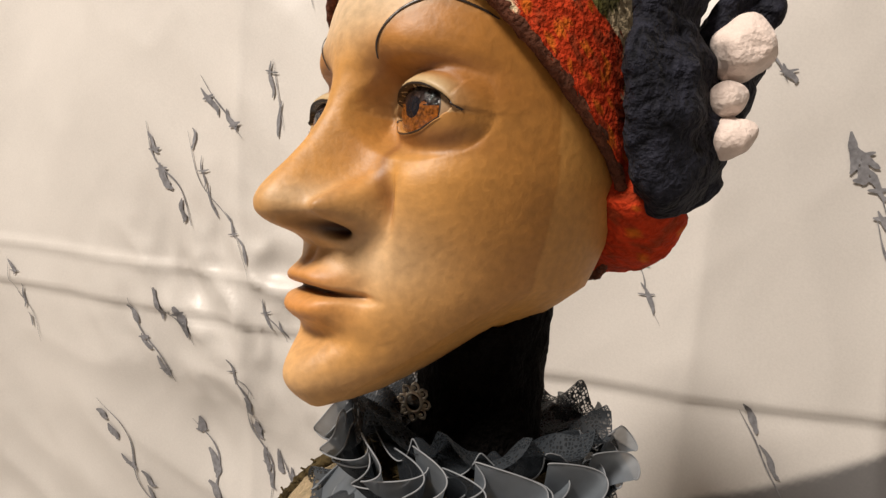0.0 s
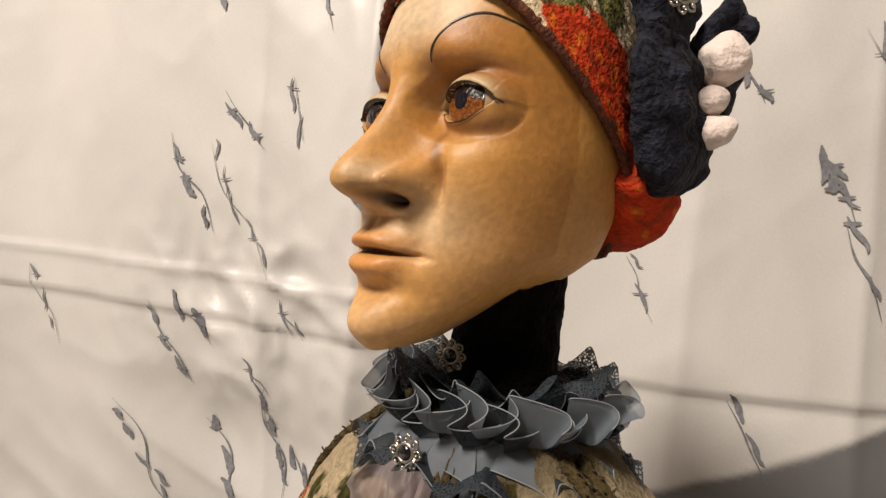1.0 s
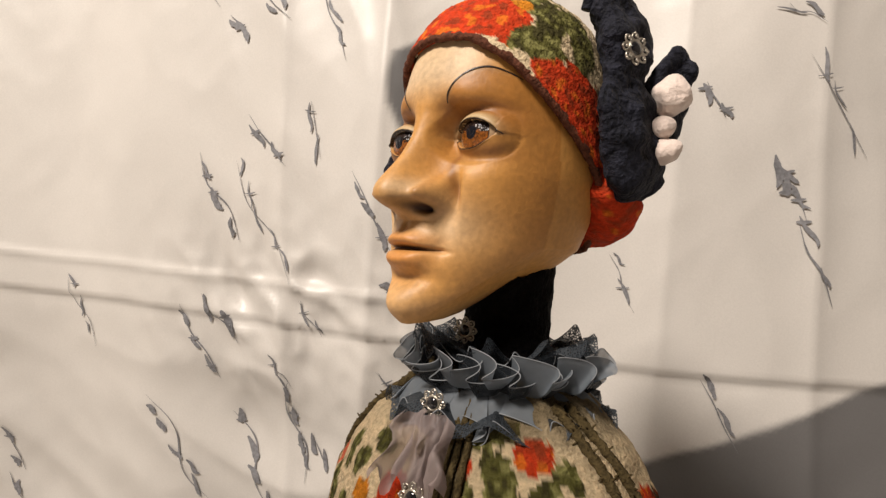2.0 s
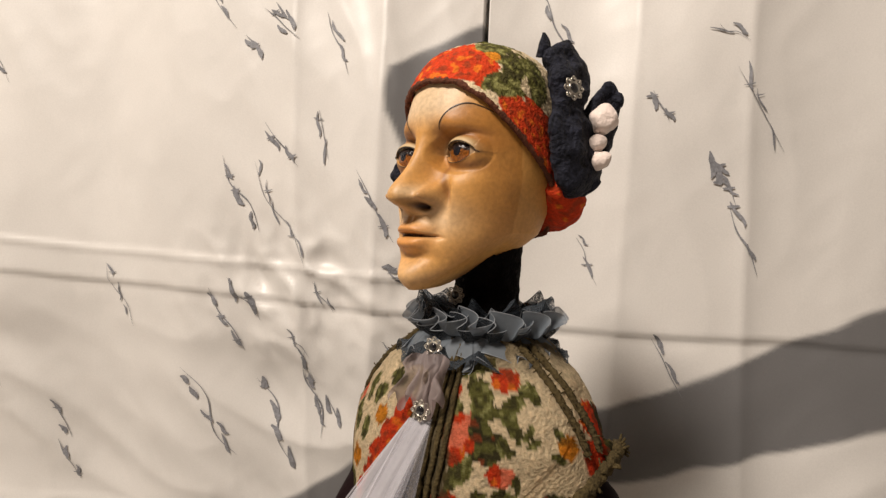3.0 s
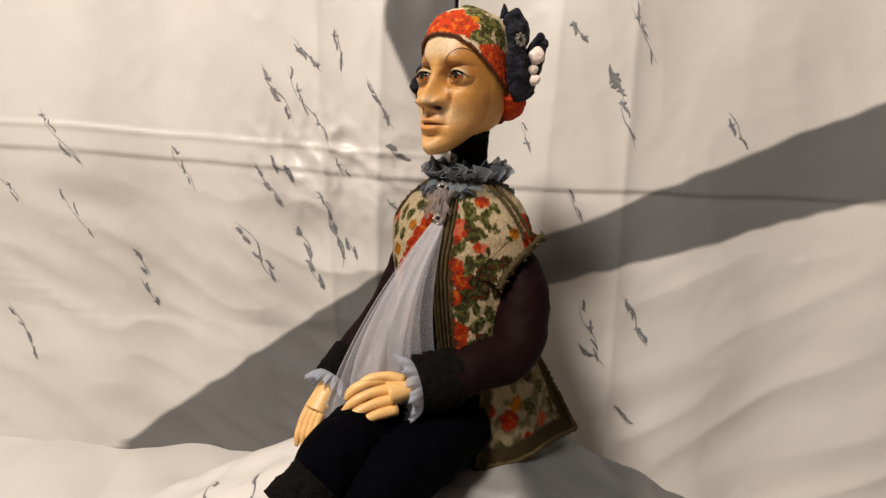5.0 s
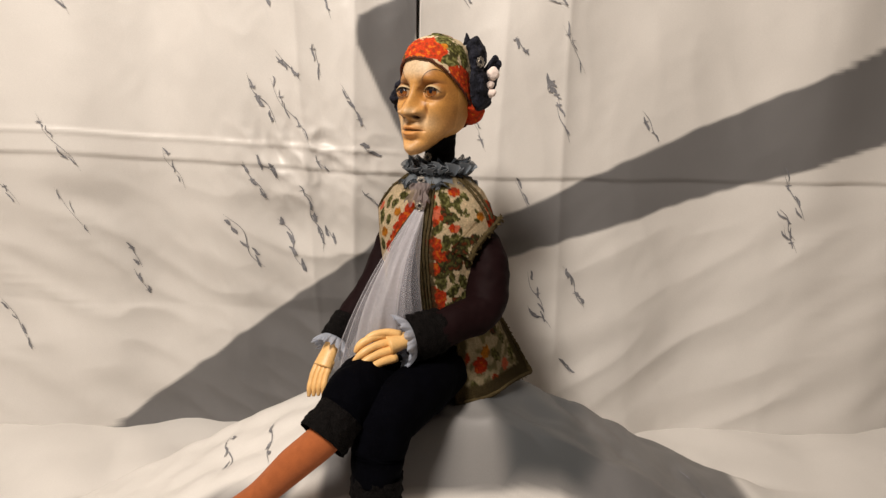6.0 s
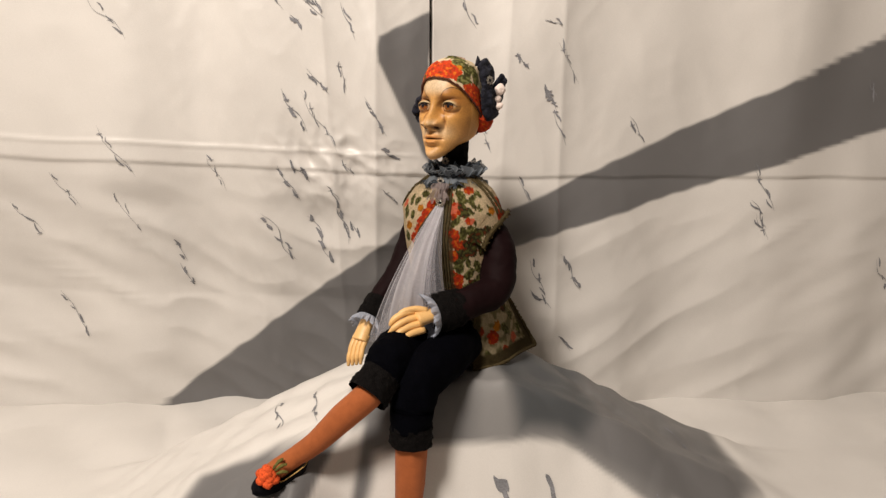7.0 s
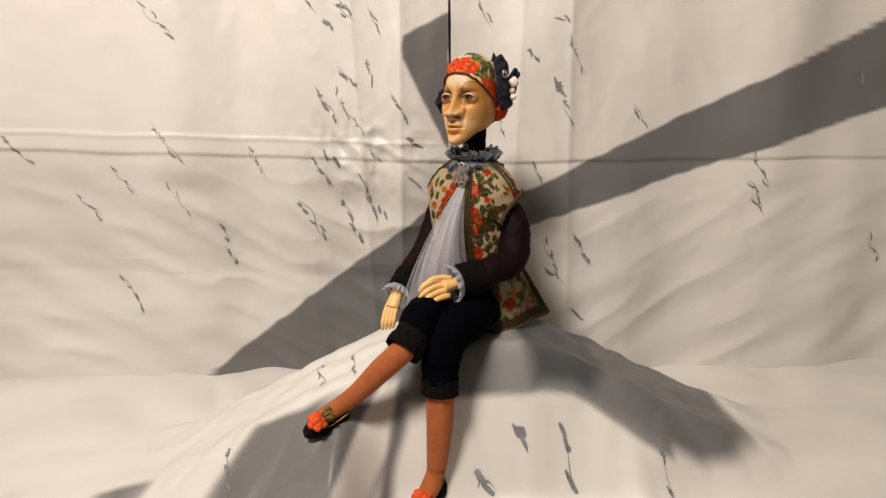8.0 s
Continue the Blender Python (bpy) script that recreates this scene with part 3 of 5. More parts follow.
def doll_mesh():
    bm = bmesh.new()
    # head: angles packed towards the front
    nth, nv = 360, 320
    ths = []
    for i in range(nth):
        u = 2 * i / nth - 1
        ths.append(math.pi * (0.42 * u + 0.58 * u ** 3))
    rings = []
    for j in range(nv + 1):
        v = 0.004 + 0.996 * (j / nv)
        rings.append([bm.verts.new(HEAD @ head_place(th, v)) for th in ths])
    bridge(bm, rings)
    low = rings[-1]
    for k in range(1, 6):
        ring = []
        for vtx in low:
            q = HEAD.inverted() @ vtx.co
            c = Vector((0, 0.034, -0.052))
            d = q.lerp(c, k / 5.5)
            d.z = q.z + (c.z - q.z) * (k / 5.5) - 0.003 * math.sin(math.pi * k / 5.5)
            ring.append(bm.verts.new(HEAD @ d))
        bridge(bm, [rings[-1], ring])
        rings.append(ring)
    bm.faces.new(rings[-1])
    bm.faces.new(rings[0][::-1])
    # eyeballs: white, iris, pupil
    for side in (1, -1):
        centre = Vector((side * EYE_X, EYE_R - 0.2, 0)) * MM
        gaze = Vector((-0.05 + (0.02 if side > 0 else -0.02), -1, 0.03)).normalized()
        ux = gaze.cross(Vector((0, 0, 1))).normalized()
        uz = ux.cross(gaze)
        prev = None
        angs = [0.001, 4, 8, 11, 13, 15, 17, 19, 21, 23, 25, 27, 29, 31, 32.5, 34, 42, 52, 64, 78]
        for a in angs:
            ring = []
            for k in range(72):
                t = 2 * math.pi * k / 72
                r = (EYE_R + (0.35 * max(0, 1 - (a / 34) ** 2))) * MM
                d = gaze * math.cos(math.radians(a)) + (ux * math.cos(t) + uz * math.sin(t)) * math.sin(math.radians(a))
                ring.append(bm.verts.new(HEAD @ (centre + d * r)))
            if prev:
                for k in range(72):
                    face = bm.faces.new((prev[k], prev[(k + 1) % 72], ring[(k + 1) % 72], ring[k]))
                    up = a * math.sin(2 * math.pi * (k + 0.5) / 72) + 2.5 * math.sin(k * 2.4) * (a > 13)
                    face.material_index = 5 if a <= 11 else 1 if 32.5 < a <= 34 else 3 if a > 34 else 8 if up > 2.5 else 4
            prev = ring
        # painted brow, lid lines, lash corner
        hold_strip(bm, [(side * x, z) for x, z in ((9.2, 10), (10.5, 13), (14, 18), (18, 20.6), (22, 21.2), (26, 19.6), (28.5, 17.8))], 0.6, 1)
        hold_strip(bm, [(side * x, z) for x, z in ((7.4, -1.4), (9.2, 1.7), (12.5, 3.9), (17, 4.6), (21.5, 3.8), (24.8, 1.6), (27.4, -0.5))], 0.8, 1, out=0.3)
        hold_strip(bm, [(side * x, z) for x, z in ((8.2, -2.4), (10.6, -3.9), (15.5, -4.8), (20, -4.3), (24.3, -1.9))], 0.4, 1, out=0.25)
    # ears are under the cap; neck
    tube(bm, [HEAD @ Vector((0.003, 0.036, -0.040)), HEAD @ Vector((0.004, 0.038, -0.06)), (0.0115, 0.039, 0.47)], [0.0125, 0.013, 0.016], slot=0)
    # forearm of the near arm and its palm and fingers, resting on the thigh
    tube(bm, [(-0.008, -0.060, 0.327), (-0.026, -0.069, 0.326), (-0.040, -0.075, 0.324)], [0.010, 0.0105, 0.0125], slot=2, flat=0.75)
    for k in range(4):
        o = Vector((0.004 * (k - 1.5) * 0.4, 0.0055 * (1.5 - k) * 0.9, 0.0062 * (1.5 - k)))
        finger(bm, [Vector((-0.034, -0.074, 0.3235)) + o, Vector((-0.050, -0.083, 0.3225)) + o * 1.05, Vector((-0.062, -0.088, 0.317)) + o * 1.1, Vector((-0.071 + 0.003 * abs(k - 1.2), -0.090, 0.309)) + o * 1.15], 0.0042, 2)
    finger(bm, [(-0.028, -0.070, 0.333), (-0.042, -0.072, 0.336), (-0.054, -0.075, 0.334), (-0.062, -0.078, 0.330)], 0.004, 2)
    # far one hangs down onto the seat
    tube(bm, [(-0.097, -0.006, 0.304), (-0.104, -0.018, 0.291), (-0.109, -0.026, 0.280)], [0.009, 0.0095, 0.011], slot=2, flat=0.7)
    for k in range(4):
        o = Vector((0.005, -0.001, 0.001)) * (k - 1.5)
        finger(bm, [Vector((-0.107, -0.023, 0.284)) + o, Vector((-0.112, -0.031, 0.272)) + o, Vector((-0.114, -0.036, 0.262)) + o, Vector((-0.115, -0.038, 0.253)) + o], 0.0036, 2)
    # stockinged legs and feet
    tube(bm, [(-0.045, -0.132, 0.250), (-0.047, -0.137, 0.205), (-0.049, -0.139, 0.16), (-0.052, -0.139, 0.12), (-0.055, -0.141, 0.098), (-0.063, -0.149, 0.080), (-0.076, -0.164, 0.068)], [0.0185, 0.0178, 0.0165, 0.0138, 0.0118, 0.0125, 0.0105], n=40, seg=24, slot=6)
    tube(bm, [(-0.080, -0.132, 0.280), (-0.090, -0.145, 0.270), (-0.118, -0.142, 0.243), (-0.148, -0.136, 0.211), (-0.172, -0.131, 0.191), (-0.190, -0.137, 0.181), (-0.205, -0.148, 0.178)], [0.011, 0.0150, 0.0148, 0.0122, 0.0108, 0.0112, 0.009], n=40, seg=24, slot=6)
    # trunk inside the clothes
    rows = []
    for z, a, b in ((0.478, 0.018, 0.016), (0.455, 0.038, 0.026), (0.43, 0.048, 0.033), (0.38, 0.045, 0.034), (0.33, 0.045, 0.037), (0.28, 0.058, 0.046), (0.256, 0.055, 0.045)):
        rows.append([bm.verts.new(HIPS @ Vector((a * math.cos(2 * math.pi * k / 32), b * math.sin(2 * math.pi * k / 32), z))) for k in range(32)])
    bridge(bm, rows, slot=7)
    bm.faces.new(rows[-1]).material_index = 7
    return bm


doll = part("doll", doll_mesh(), [M_SKIN, M_LINE, M_HAND, M_EYEWHITE, M_IRIS, M_PUPIL, M_STOCK, M_VELVET, M_IRISTOP])
HEAD_IN = HEAD.inverted()
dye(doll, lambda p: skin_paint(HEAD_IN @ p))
tagged(doll, "seated art doll with painted ochre clay face and rust stockings", "doll")


# ---- tapestry pattern: cream ground, red roses, olive leaves ----
CREAM, RED, OLIVE, DEEP, ROSE_PINK, AMBER = (Vector(c) for c in ((0.66, 0.53, 0.345), (0.60, 0.048, 0.012), (0.105, 0.10, 0.028), (0.042, 0.036, 0.015), (0.66, 0.17, 0.09), (0.66, 0.24, 0.02)))


def woven(p, spots, ground=CREAM):
    """Colour at p of a woven pattern of spots (place, radius, colour), with ragged edges."""
    best, tone = 0.0, None
    rag = noise.noise(p * 160) * 0.35 + noise.noise(p * 420) * 0.35
    for place, r, colour in spots:
        d = p - place
        if d.length > r * 2:
            continue
        if colour is OLIVE:
            turn = place.x * 900 + place.z * 700
            t = Vector((math.cos(turn) * 0.8, -0.3, math.sin(turn)))
            along = d.dot(t)
            k = 1 - math.hypot(along / (1.35 * r), (d - t * along).length / (0.68 * r)) + rag * 0.8
        else:
            k = 1 - d.length / r + rag * 0.55
        if k > best:
            best, tone = k, colour
    if tone is None:
        return ground
    if tone in (RED, AMBER):
        inner = noise.noise(p * 260)
        return tone.lerp(AMBER, 0.5) if inner > 0.34 else tone.lerp(DEEP, 0.55) if inner < -0.26 else tone.lerp(DEEP, 0.15 + 0.25 * noise.noise(p * 600))
    if tone is DEEP:
        inner = noise.noise(p * 240)
        return OLIVE if inner > 0.18 else DEEP.lerp(RED, 0.22) if inner < -0.25 else DEEP
    if tone is OLIVE:
        inner = noise.noise(p * 330)
        return OLIVE.lerp(Vector((0.26, 0.25, 0.09)), 0.8) if inner > 0.22 else OLIVE.lerp(DEEP, 0.8) if inner < -0.15 else OLIVE
    return tone


# ---- cap ----
def cap_edge(th):
    a = abs(math.degrees(th))
    return float(np.interp(a, [0, 25, 50, 75, 97, 120, 150, 180], [31.8, 29.8, 21.8, 8, -7, -22, -34, -37]))


def cap_place(th, v, out):
    """The skull under the cap, in mm, grown by out and padded towards the crown and the nape."""
    z = 53 + (cap_edge(th) - 53) * v
    c, s = math.cos(th), math.sin(th)
    f0, half = fine(SKULL, min(51.5, max(z, -4)))
    half *= (1 - 0.006 * max(0, -12 - z)) * temple(s, z)
    e = 2.0 / 2.25
    x = half * math.copysign(abs(s) ** e, s)
    if c >= 0:
        y = MIDDLE - (MIDDLE + f0) * abs(c) ** e
    else:
        y = MIDDLE + BACK * math.sqrt(max(0.02, 1 - ((max(z, -12) - 8) / 62) ** 2)) * abs(c) ** e
    n = Vector((x / 34.0, (y - MIDDLE) / 36.0, max(0.0, z - 8) / 36.0))
    n = n.normalized() if n.length > 0 else Vector((0, 0, 1))
    pad = 3.2 * smooth01(30, 52, z) + 6.0 * smooth01(-8, -24, z) * smooth01(0.98, 0.7, v)
    return Vector((x, y, z)) + n * (out + pad)


cap = empty("cap", HEAD @ Vector((0, 0.035, 0.03)), "close-fitting floral tapestry cap, red roses and olive leaves", "cap")


def under(ob, thing):
    """Parents a finished part whose mesh is in world places to a thing that stands elsewhere."""
    ob.parent = thing
    ob.matrix_parent_inverse = thing.matrix_basis.inverted()
    return ob


def build_cap():
    bm = bmesh.new()
    rows = []
    for j in range(111):
        v = 0.002 + 0.998 * j / 110
        row = []
        for i in range(240):
            th = 2 * math.pi * i / 240 - math.pi
            p = cap_place(th, v, 3.0 + 0.5 * smooth01(0.9, 0.97, v))
            p += p.normalized() * (0.55 * noise.noise(p * 0.35) + 0.45 * noise.noise(p * 1.1))
            row.append(bm.verts.new(HEAD @ (p * MM)))
        rows.append(row)
    bridge(bm, rows)
    lip = [bm.verts.new(HEAD @ (cap_place(2 * math.pi * i / 240 - math.pi, 0.985, 0.4) * MM)) for i in range(240)]
    bridge(bm, [rows[-1], lip])
    bm.faces.new(rows[0][::-1])
    crown = under(part("crown", bm, M_TAPESTRY), cap)
    spots = [(HEAD @ (Vector(q) * MM), r * MM, c) for q, r, c in (
        ((8, -2, 46), 19, RED), ((-8, 2, 44), 15, RED), ((20, 6, 40), 12, RED), ((-26, 5, 30), 13, RED), ((36, 28, 12), 15, RED), ((38, 40, -6), 13, RED), ((34, 18, 20), 8, RED),
        ((20, 18, 50), 13, OLIVE), ((28, 22, 38), 11, OLIVE), ((31, 14, 30), 9, OLIVE), ((-22, 0, 37), 9, OLIVE), ((10, 30, 54), 14, OLIVE), ((33, 34, 34), 11, OLIVE), ((39, 47, -16), 9, OLIVE),
        ((24, 14, 46), 6, AMBER), ((30, 60, -26), 18, RED), ((0, 74, -20), 24, RED), ((-30, 40, 10), 16, OLIVE), ((-34, 30, 20), 12, RED), ((0, 60, 40), 20, RED), ((20, 66, 10), 16, OLIVE))]
    dye(crown, lambda p: woven(p, spots))
    bm = bmesh.new()
    line = [HEAD @ (cap_place(2 * math.pi * i / 60 - math.pi, 0.992, 2.2) * MM) for i in range(61)]
    tube(bm, line, [0.0015, 0.0015], n=240, seg=8, wrinkle=0.0005, freq=500)
    under(part("edge_binding", bm, M_BINDING, label="brownish red braided edge"), cap)
    # padded roll at the nape
    bm = bmesh.new()
    tube(bm, [HEAD @ (Vector(q) * MM) for q in ((37, 47, -9), (32, 61, -17), (15, 75, -20), (-8, 78, -20), (-30, 62, -18))], [0.007, 0.0118, 0.013, 0.012, 0.007], n=60, seg=40, wrinkle=0.0008, freq=220)
    roll = under(part("nape_roll", bm, M_TAPESTRY, label="padded red tapestry roll at the nape"), cap)
    dye(roll, lambda p: woven(p, [(HEAD @ (Vector(q) * MM), r * MM, c) for q, r, c in (((38, 58, -18), 17, RED), ((20, 80, -20), 18, RED), ((34, 66, -6), 5, AMBER), ((0, 84, -18), 12, OLIVE), ((-25, 70, -18), 16, RED))], RED.lerp(DEEP, 0.35)))


build_cap()


def lobe(bm, pts, radii, flat, wrinkle=0.0032, slot=0, up=(1, 0, 0)):
    """A padded, crumpled lobe of lace, in head millimetres."""
    world = [HEAD @ (Vector(p) * MM) for p in pts]
    tube(bm, world, [r * MM for r in radii], n=46, seg=36, slot=slot, flat=flat, wrinkle=wrinkle, up=HEAD.to_3x3() @ Vector(up), freq=110)


lace_bow = empty("lace_bow", HEAD @ Vector((0.042, 0.045, 0.02)), "navy velvet lace bow with cotton pompons pinned on the cap", "bow")
bm = bmesh.new()
lobe(bm, [(34, 44, 52), (39, 45, 48), (43, 46, 37), (44, 45, 23)], [7, 13, 14.5, 11], 0.45)
under(part("upper_loop", bm, M_NAVY), lace_bow)
bm = bmesh.new()
lobe(bm, [(44, 44, 26), (45, 46, 14), (46, 53, 0), (45, 61, -8), (43, 65, -13)], [10, 15, 17.5, 14, 5], 0.42)
under(part("lower_loop", bm, M_NAVY), lace_bow)
bm = bmesh.new()
lobe(bm, [(45, 58, 18), (52, 65, 31), (55, 70, 30), (50, 68, 15), (46, 63, -4)], [5, 7, 3.5, 7, 6], 0.4)
under(part("back_loop", bm, M_NAVY), lace_bow)
bm = bmesh.new()
lobe(bm, [(35, 37, 47), (36, 36, 53), (35, 36, 58)], [5, 3.5, 1.5], 0.6, 0.001)
under(part("tip", bm, M_NAVY), lace_bow)
for q, r in (((54, 60, 20), 6.4), ((53, 57.5, 9), 4.2), ((54, 58.5, 1), 4.8)):
    bm = bmesh.new()
    ball(bm, HEAD @ (Vector(q) * MM), r * MM, u=30, v=20, rough=0.3, freq=190)
    under(part("pompon", bm, M_COTTON, label="white cotton pompon"), lace_bow)
bm = bmesh.new()
lobe(bm, [(-36, 24, 14), (-40, 24, 6), (-43, 24, -6), (-40, 28, -18)], [3, 7, 9, 5], 0.55)
under(part("side_roll", bm, M_NAVY), lace_bow)


# ---- filigree brooches ----
def brooch(place, facing, r, label):
    """A ring of small silver beads and petals round a dark stone."""
    m = look(place, Vector(place) - Vector(facing))
    thing = empty("brooch", (0, 0, 0), label, "brooch", "filigree brooches")
    thing.matrix_world = m
    bm = bmesh.new()
    for k in range(8):
        a = 2 * math.pi * k / 8
        c = Vector((math.cos(a), math.sin(a), 0)) * r * 0.78
        loop = [c + (Vector((math.cos(a), math.sin(a), 0)) * math.cos(t) + Vector((-math.sin(a), math.cos(a), 0)) * math.sin(t)) * r * 0.24 for t in np.linspace(0, 2 * math.pi, 9)]
        tube(bm, loop, [r * 0.07, r * 0.07], n=17, seg=6, cap=False)
        ball(bm, c * 1.02 + Vector((0, 0, r * 0.10)), r * 0.11, u=8, v=6)
        ball(bm, c * 1.32 + Vector((0, 0, r * 0.02)), r * 0.10, u=8, v=6)
    ring = [Vector((math.cos(t), math.sin(t), 0.1)) * r * 0.52 for t in np.linspace(0, 2 * math.pi, 25)]
    tube(bm, ring, [r * 0.09, r * 0.09], n=49, seg=8, cap=False)
    part("filigree", bm, M_SILVER, thing, "old silver filigree")
    bm = bmesh.new()
    ball(bm, (0, 0, 0), r * 0.48, u=16, v=10, squash=(1, 1, 0.55))
    part("stone", bm, M_STONE, thing, "dark glass stone")
    return thing

# ---- lace neckband ----
NECK = Vector((0.0115, 0.039, 0))
bm = bmesh.new()
rows = []
for j in range(26):
    u = j / 25
    row = []
    for k in range(64):
        a = 2 * math.pi * k / 64
        d = Vector((math.cos(a), math.sin(a), 0))
        back = d.dot(Vector((0.545, 0.839, 0)))
        side = d.dot(Vector((0.839, -0.545, 0)))
        top = 0.514 + 0.012 * smooth01(-0.8, 0.5, back)
        z = 0.466 + (top - 0.466) * u + (0.0008 * math.sin(a * 22) if j > 22 else 0)
        r = 0.0172 - 0.0012 * math.sin(math.pi * u) + 0.002 * (1 - u) ** 3
        p = NECK + d * r + Vector((0, 0, z)) + Vector((0.545, 0.839, 0)) * 0.002 * u
        p += d * (0.0009 * noise.noise(p * 180) + 0.0006 * noise.noise(p * 420))
        row.append(bm.verts.new(p))
    rows.append(row)
bridge(bm, rows)
inner = [bm.verts.new(v.co + (NECK - Vector((v.co.x, v.co.y, 0))).normalized() * 0.002) for v in rows[-1]]
bridge(bm, [rows[-1], inner])
tagged(part("neckband", bm, M_LACE), "high black lace neckband round the doll's neck", "neckband")


# ---- ruff: gathered organza ribbons and stiff tulle round the neck ----
ruff = empty("ruff", (0.0115, 0.039, 0.475), "gathered grey-blue organza and tulle ruff with rolled edges", "ruff")


def frill(r_in, r_out, z_in, z_out, waves, amp, phase, seed, a0=0.0, a1=2 * math.pi, n=720, m=9, sway=0.003, meander=0.0):
    """One gathered frill: rows of places from its sewn edge to its waving outer edge."""
    rng = random.Random(seed)
    jit = [rng.uniform(-0.6, 0.6) for _ in range(int(waves) + 3)]
    rows = [[] for _ in range(m)]
    for k in range(n):
        a = a0 + (a1 - a0) * k / (n - 1)
        w = a / (2 * math.pi) * waves
        i = int(w) % len(jit)
        ph = 2 * math.pi * w + phase + jit[i] * (1 - math.cos(2 * math.pi * (w % 1))) * 0.5
        for j in range(m):
            u = j / (m - 1)
            big = 0.55 + 0.9 * abs(noise.noise(Vector((w * 0.7, seed, 0))))
            curl = math.sin(ph) * amp * big * u ** 0.8
            swing = math.cos(ph + 0.8) * amp * 0.75 * big * u
            r = r_in + (r_out - r_in) * u + 0.25 * swing + sway * noise.noise(Vector((a * 3, seed, u)))
            ang = a + (swing * 0.9 + meander * math.sin(2 * ph + 0.6) * big * u ** 0.7) / max(0.02, r)
            z = z_in + (z_out - z_in) * u + curl + sway * noise.noise(Vector((a * 4, seed + 3, 2 * u)))
            rows[j].append(NECK + Vector((math.cos(ang) * r, math.sin(ang) * r, z)))
    return rows


def frill_part(name, rows, material, label, edge=None):
    bm = bmesh.new()
    uv = bm.loops.layers.uv.new("UVMap")
    vs = [[bm.verts.new(p) for p in row] for row in rows]
    bridge(bm, vs, closed=False)
    where = {}
    span = sum((p - q).length for p, q in zip(rows[-1], rows[-1][1:])) / len(rows[-1]) * 0.8
    for j, row in enumerate(vs):
        for i, v in enumerate(row):
            where[v] = (i * span / 0.0010, j * (rows[-1][0] - rows[0][0]).length / (len(rows) - 1) / 0.0010)
    for f in bm.faces:
        for lp in f.loops:
            lp[uv].uv = where[lp.vert]
    ob = under(part(name, bm, material, label=label), ruff)
    for line in (rows[-1], rows[0]) if edge and name == "organza_ribbon" else (rows[-1],) if edge else ():
        bm = bmesh.new()
        tube(bm, line[::2], [edge * 0.75, edge * 0.75], n=len(rows[-1]), seg=6, cap=True)
        under(part("rolled_edge", bm, M_EDGE, label="pale rolled edge of the frill"), ruff)
    return ob


frill_part("tulle_frill", frill(0.0175, 0.034, 0.484, 0.492, 11, 0.0050, 0.4, 5, n=1000), M_TULLE, "stiff dark grey net frill")
def ribbon(r_in, r_out, z, half, waves, amp, bend, seed, n=1300, m=15):
    """A ribbon gathered along its middle: both edges wander to and fro in loose curls."""
    rows = [[] for _ in range(m)]
    for k in range(n):
        a = 2 * math.pi * k / (n - 1)
        ph = a * waves + 1.5 * noise.noise(Vector((a * 2.2, seed, 0.5)))
        big = 0.7 + 0.7 * abs(noise.noise(Vector((a * 2.9, seed, 3.1))))
        for j in range(m):
            v = 2 * j / (m - 1) - 1
            u = abs(v) ** 0.8
            twist = ph + 0.5 * v
            r = r_in + (r_out - r_in) * u + amp * big * u * math.sin(twist)
            ang = a + bend * big * u * math.sin(2 * twist + 0.5) / r
            rows[j].append(NECK + Vector((math.cos(ang) * r, math.sin(ang) * r, z - v * half + 0.0035 * u * math.cos(twist + 0.7) + 0.003 * noise.noise(Vector((a * 3, seed, v))))))
    return rows


frill_part("organza_frill", frill(0.018, 0.031, 0.484, 0.488, 13, 0.0040, 0.2, 31, n=1100), M_ORGANZA_DARK, "dark slate organza frill", 0.00022)
frill_part("organza_ribbon", ribbon(0.029, 0.0375, 0.4765, 0.0100, 15, 0.0050, 0.0046, 9), M_ORGANZA, "grey-blue organza ribbon gathered in curls", 0.00024)
frill_part("organza_ribbon", ribbon(0.027, 0.0345, 0.4730, 0.0105, 17, 0.0045, 0.0040, 17), M_ORGANZA_DARK, "dark slate organza ribbon gathered in curls", 0.00025)
frill_part("organza_frill", frill(0.021, 0.0400, 0.474, 0.467, 13, 0.0050, 2.3, 12, n=1200), M_ORGANZA_DARK, "dark slate organza frill", 0.00025)
frill_part("tulle_frill", frill(0.018, 0.043, 0.472, 0.466, 9, 0.0055, 3.0, 21, n=1000), M_TULLE, "stiff dark grey net frill")
# short fall of tulle below the throat
rows = []
for j in range(10):
    u = j / 9
    rows.append([Vector((-0.006, 0.006, 0.470)) + Vector((0.927, -0.375, 0)) * ((k / 40 - 0.5) * (0.018 + 0.006 * u + 0.004 * math.sin(9 * u))) + Vector((-0.375, -0.927, 0)) * (0.006 + 0.012 * u + 0.0022 * math.sin(k * 0.37 + 2 * u) + 0.006 * noise.noise(Vector((k * 0.2, u * 3, 3)))) + Vector((0, 0, -0.020 * u + 0.0045 * u * math.sin(k * 0.55) + 0.003 * noise.noise(Vector((k * 0.2, 3 * u, 8))))) for k in range(41)])
frill_part("throat_fall", rows, M_FALL, "short gathered fall of greyish pink organza")


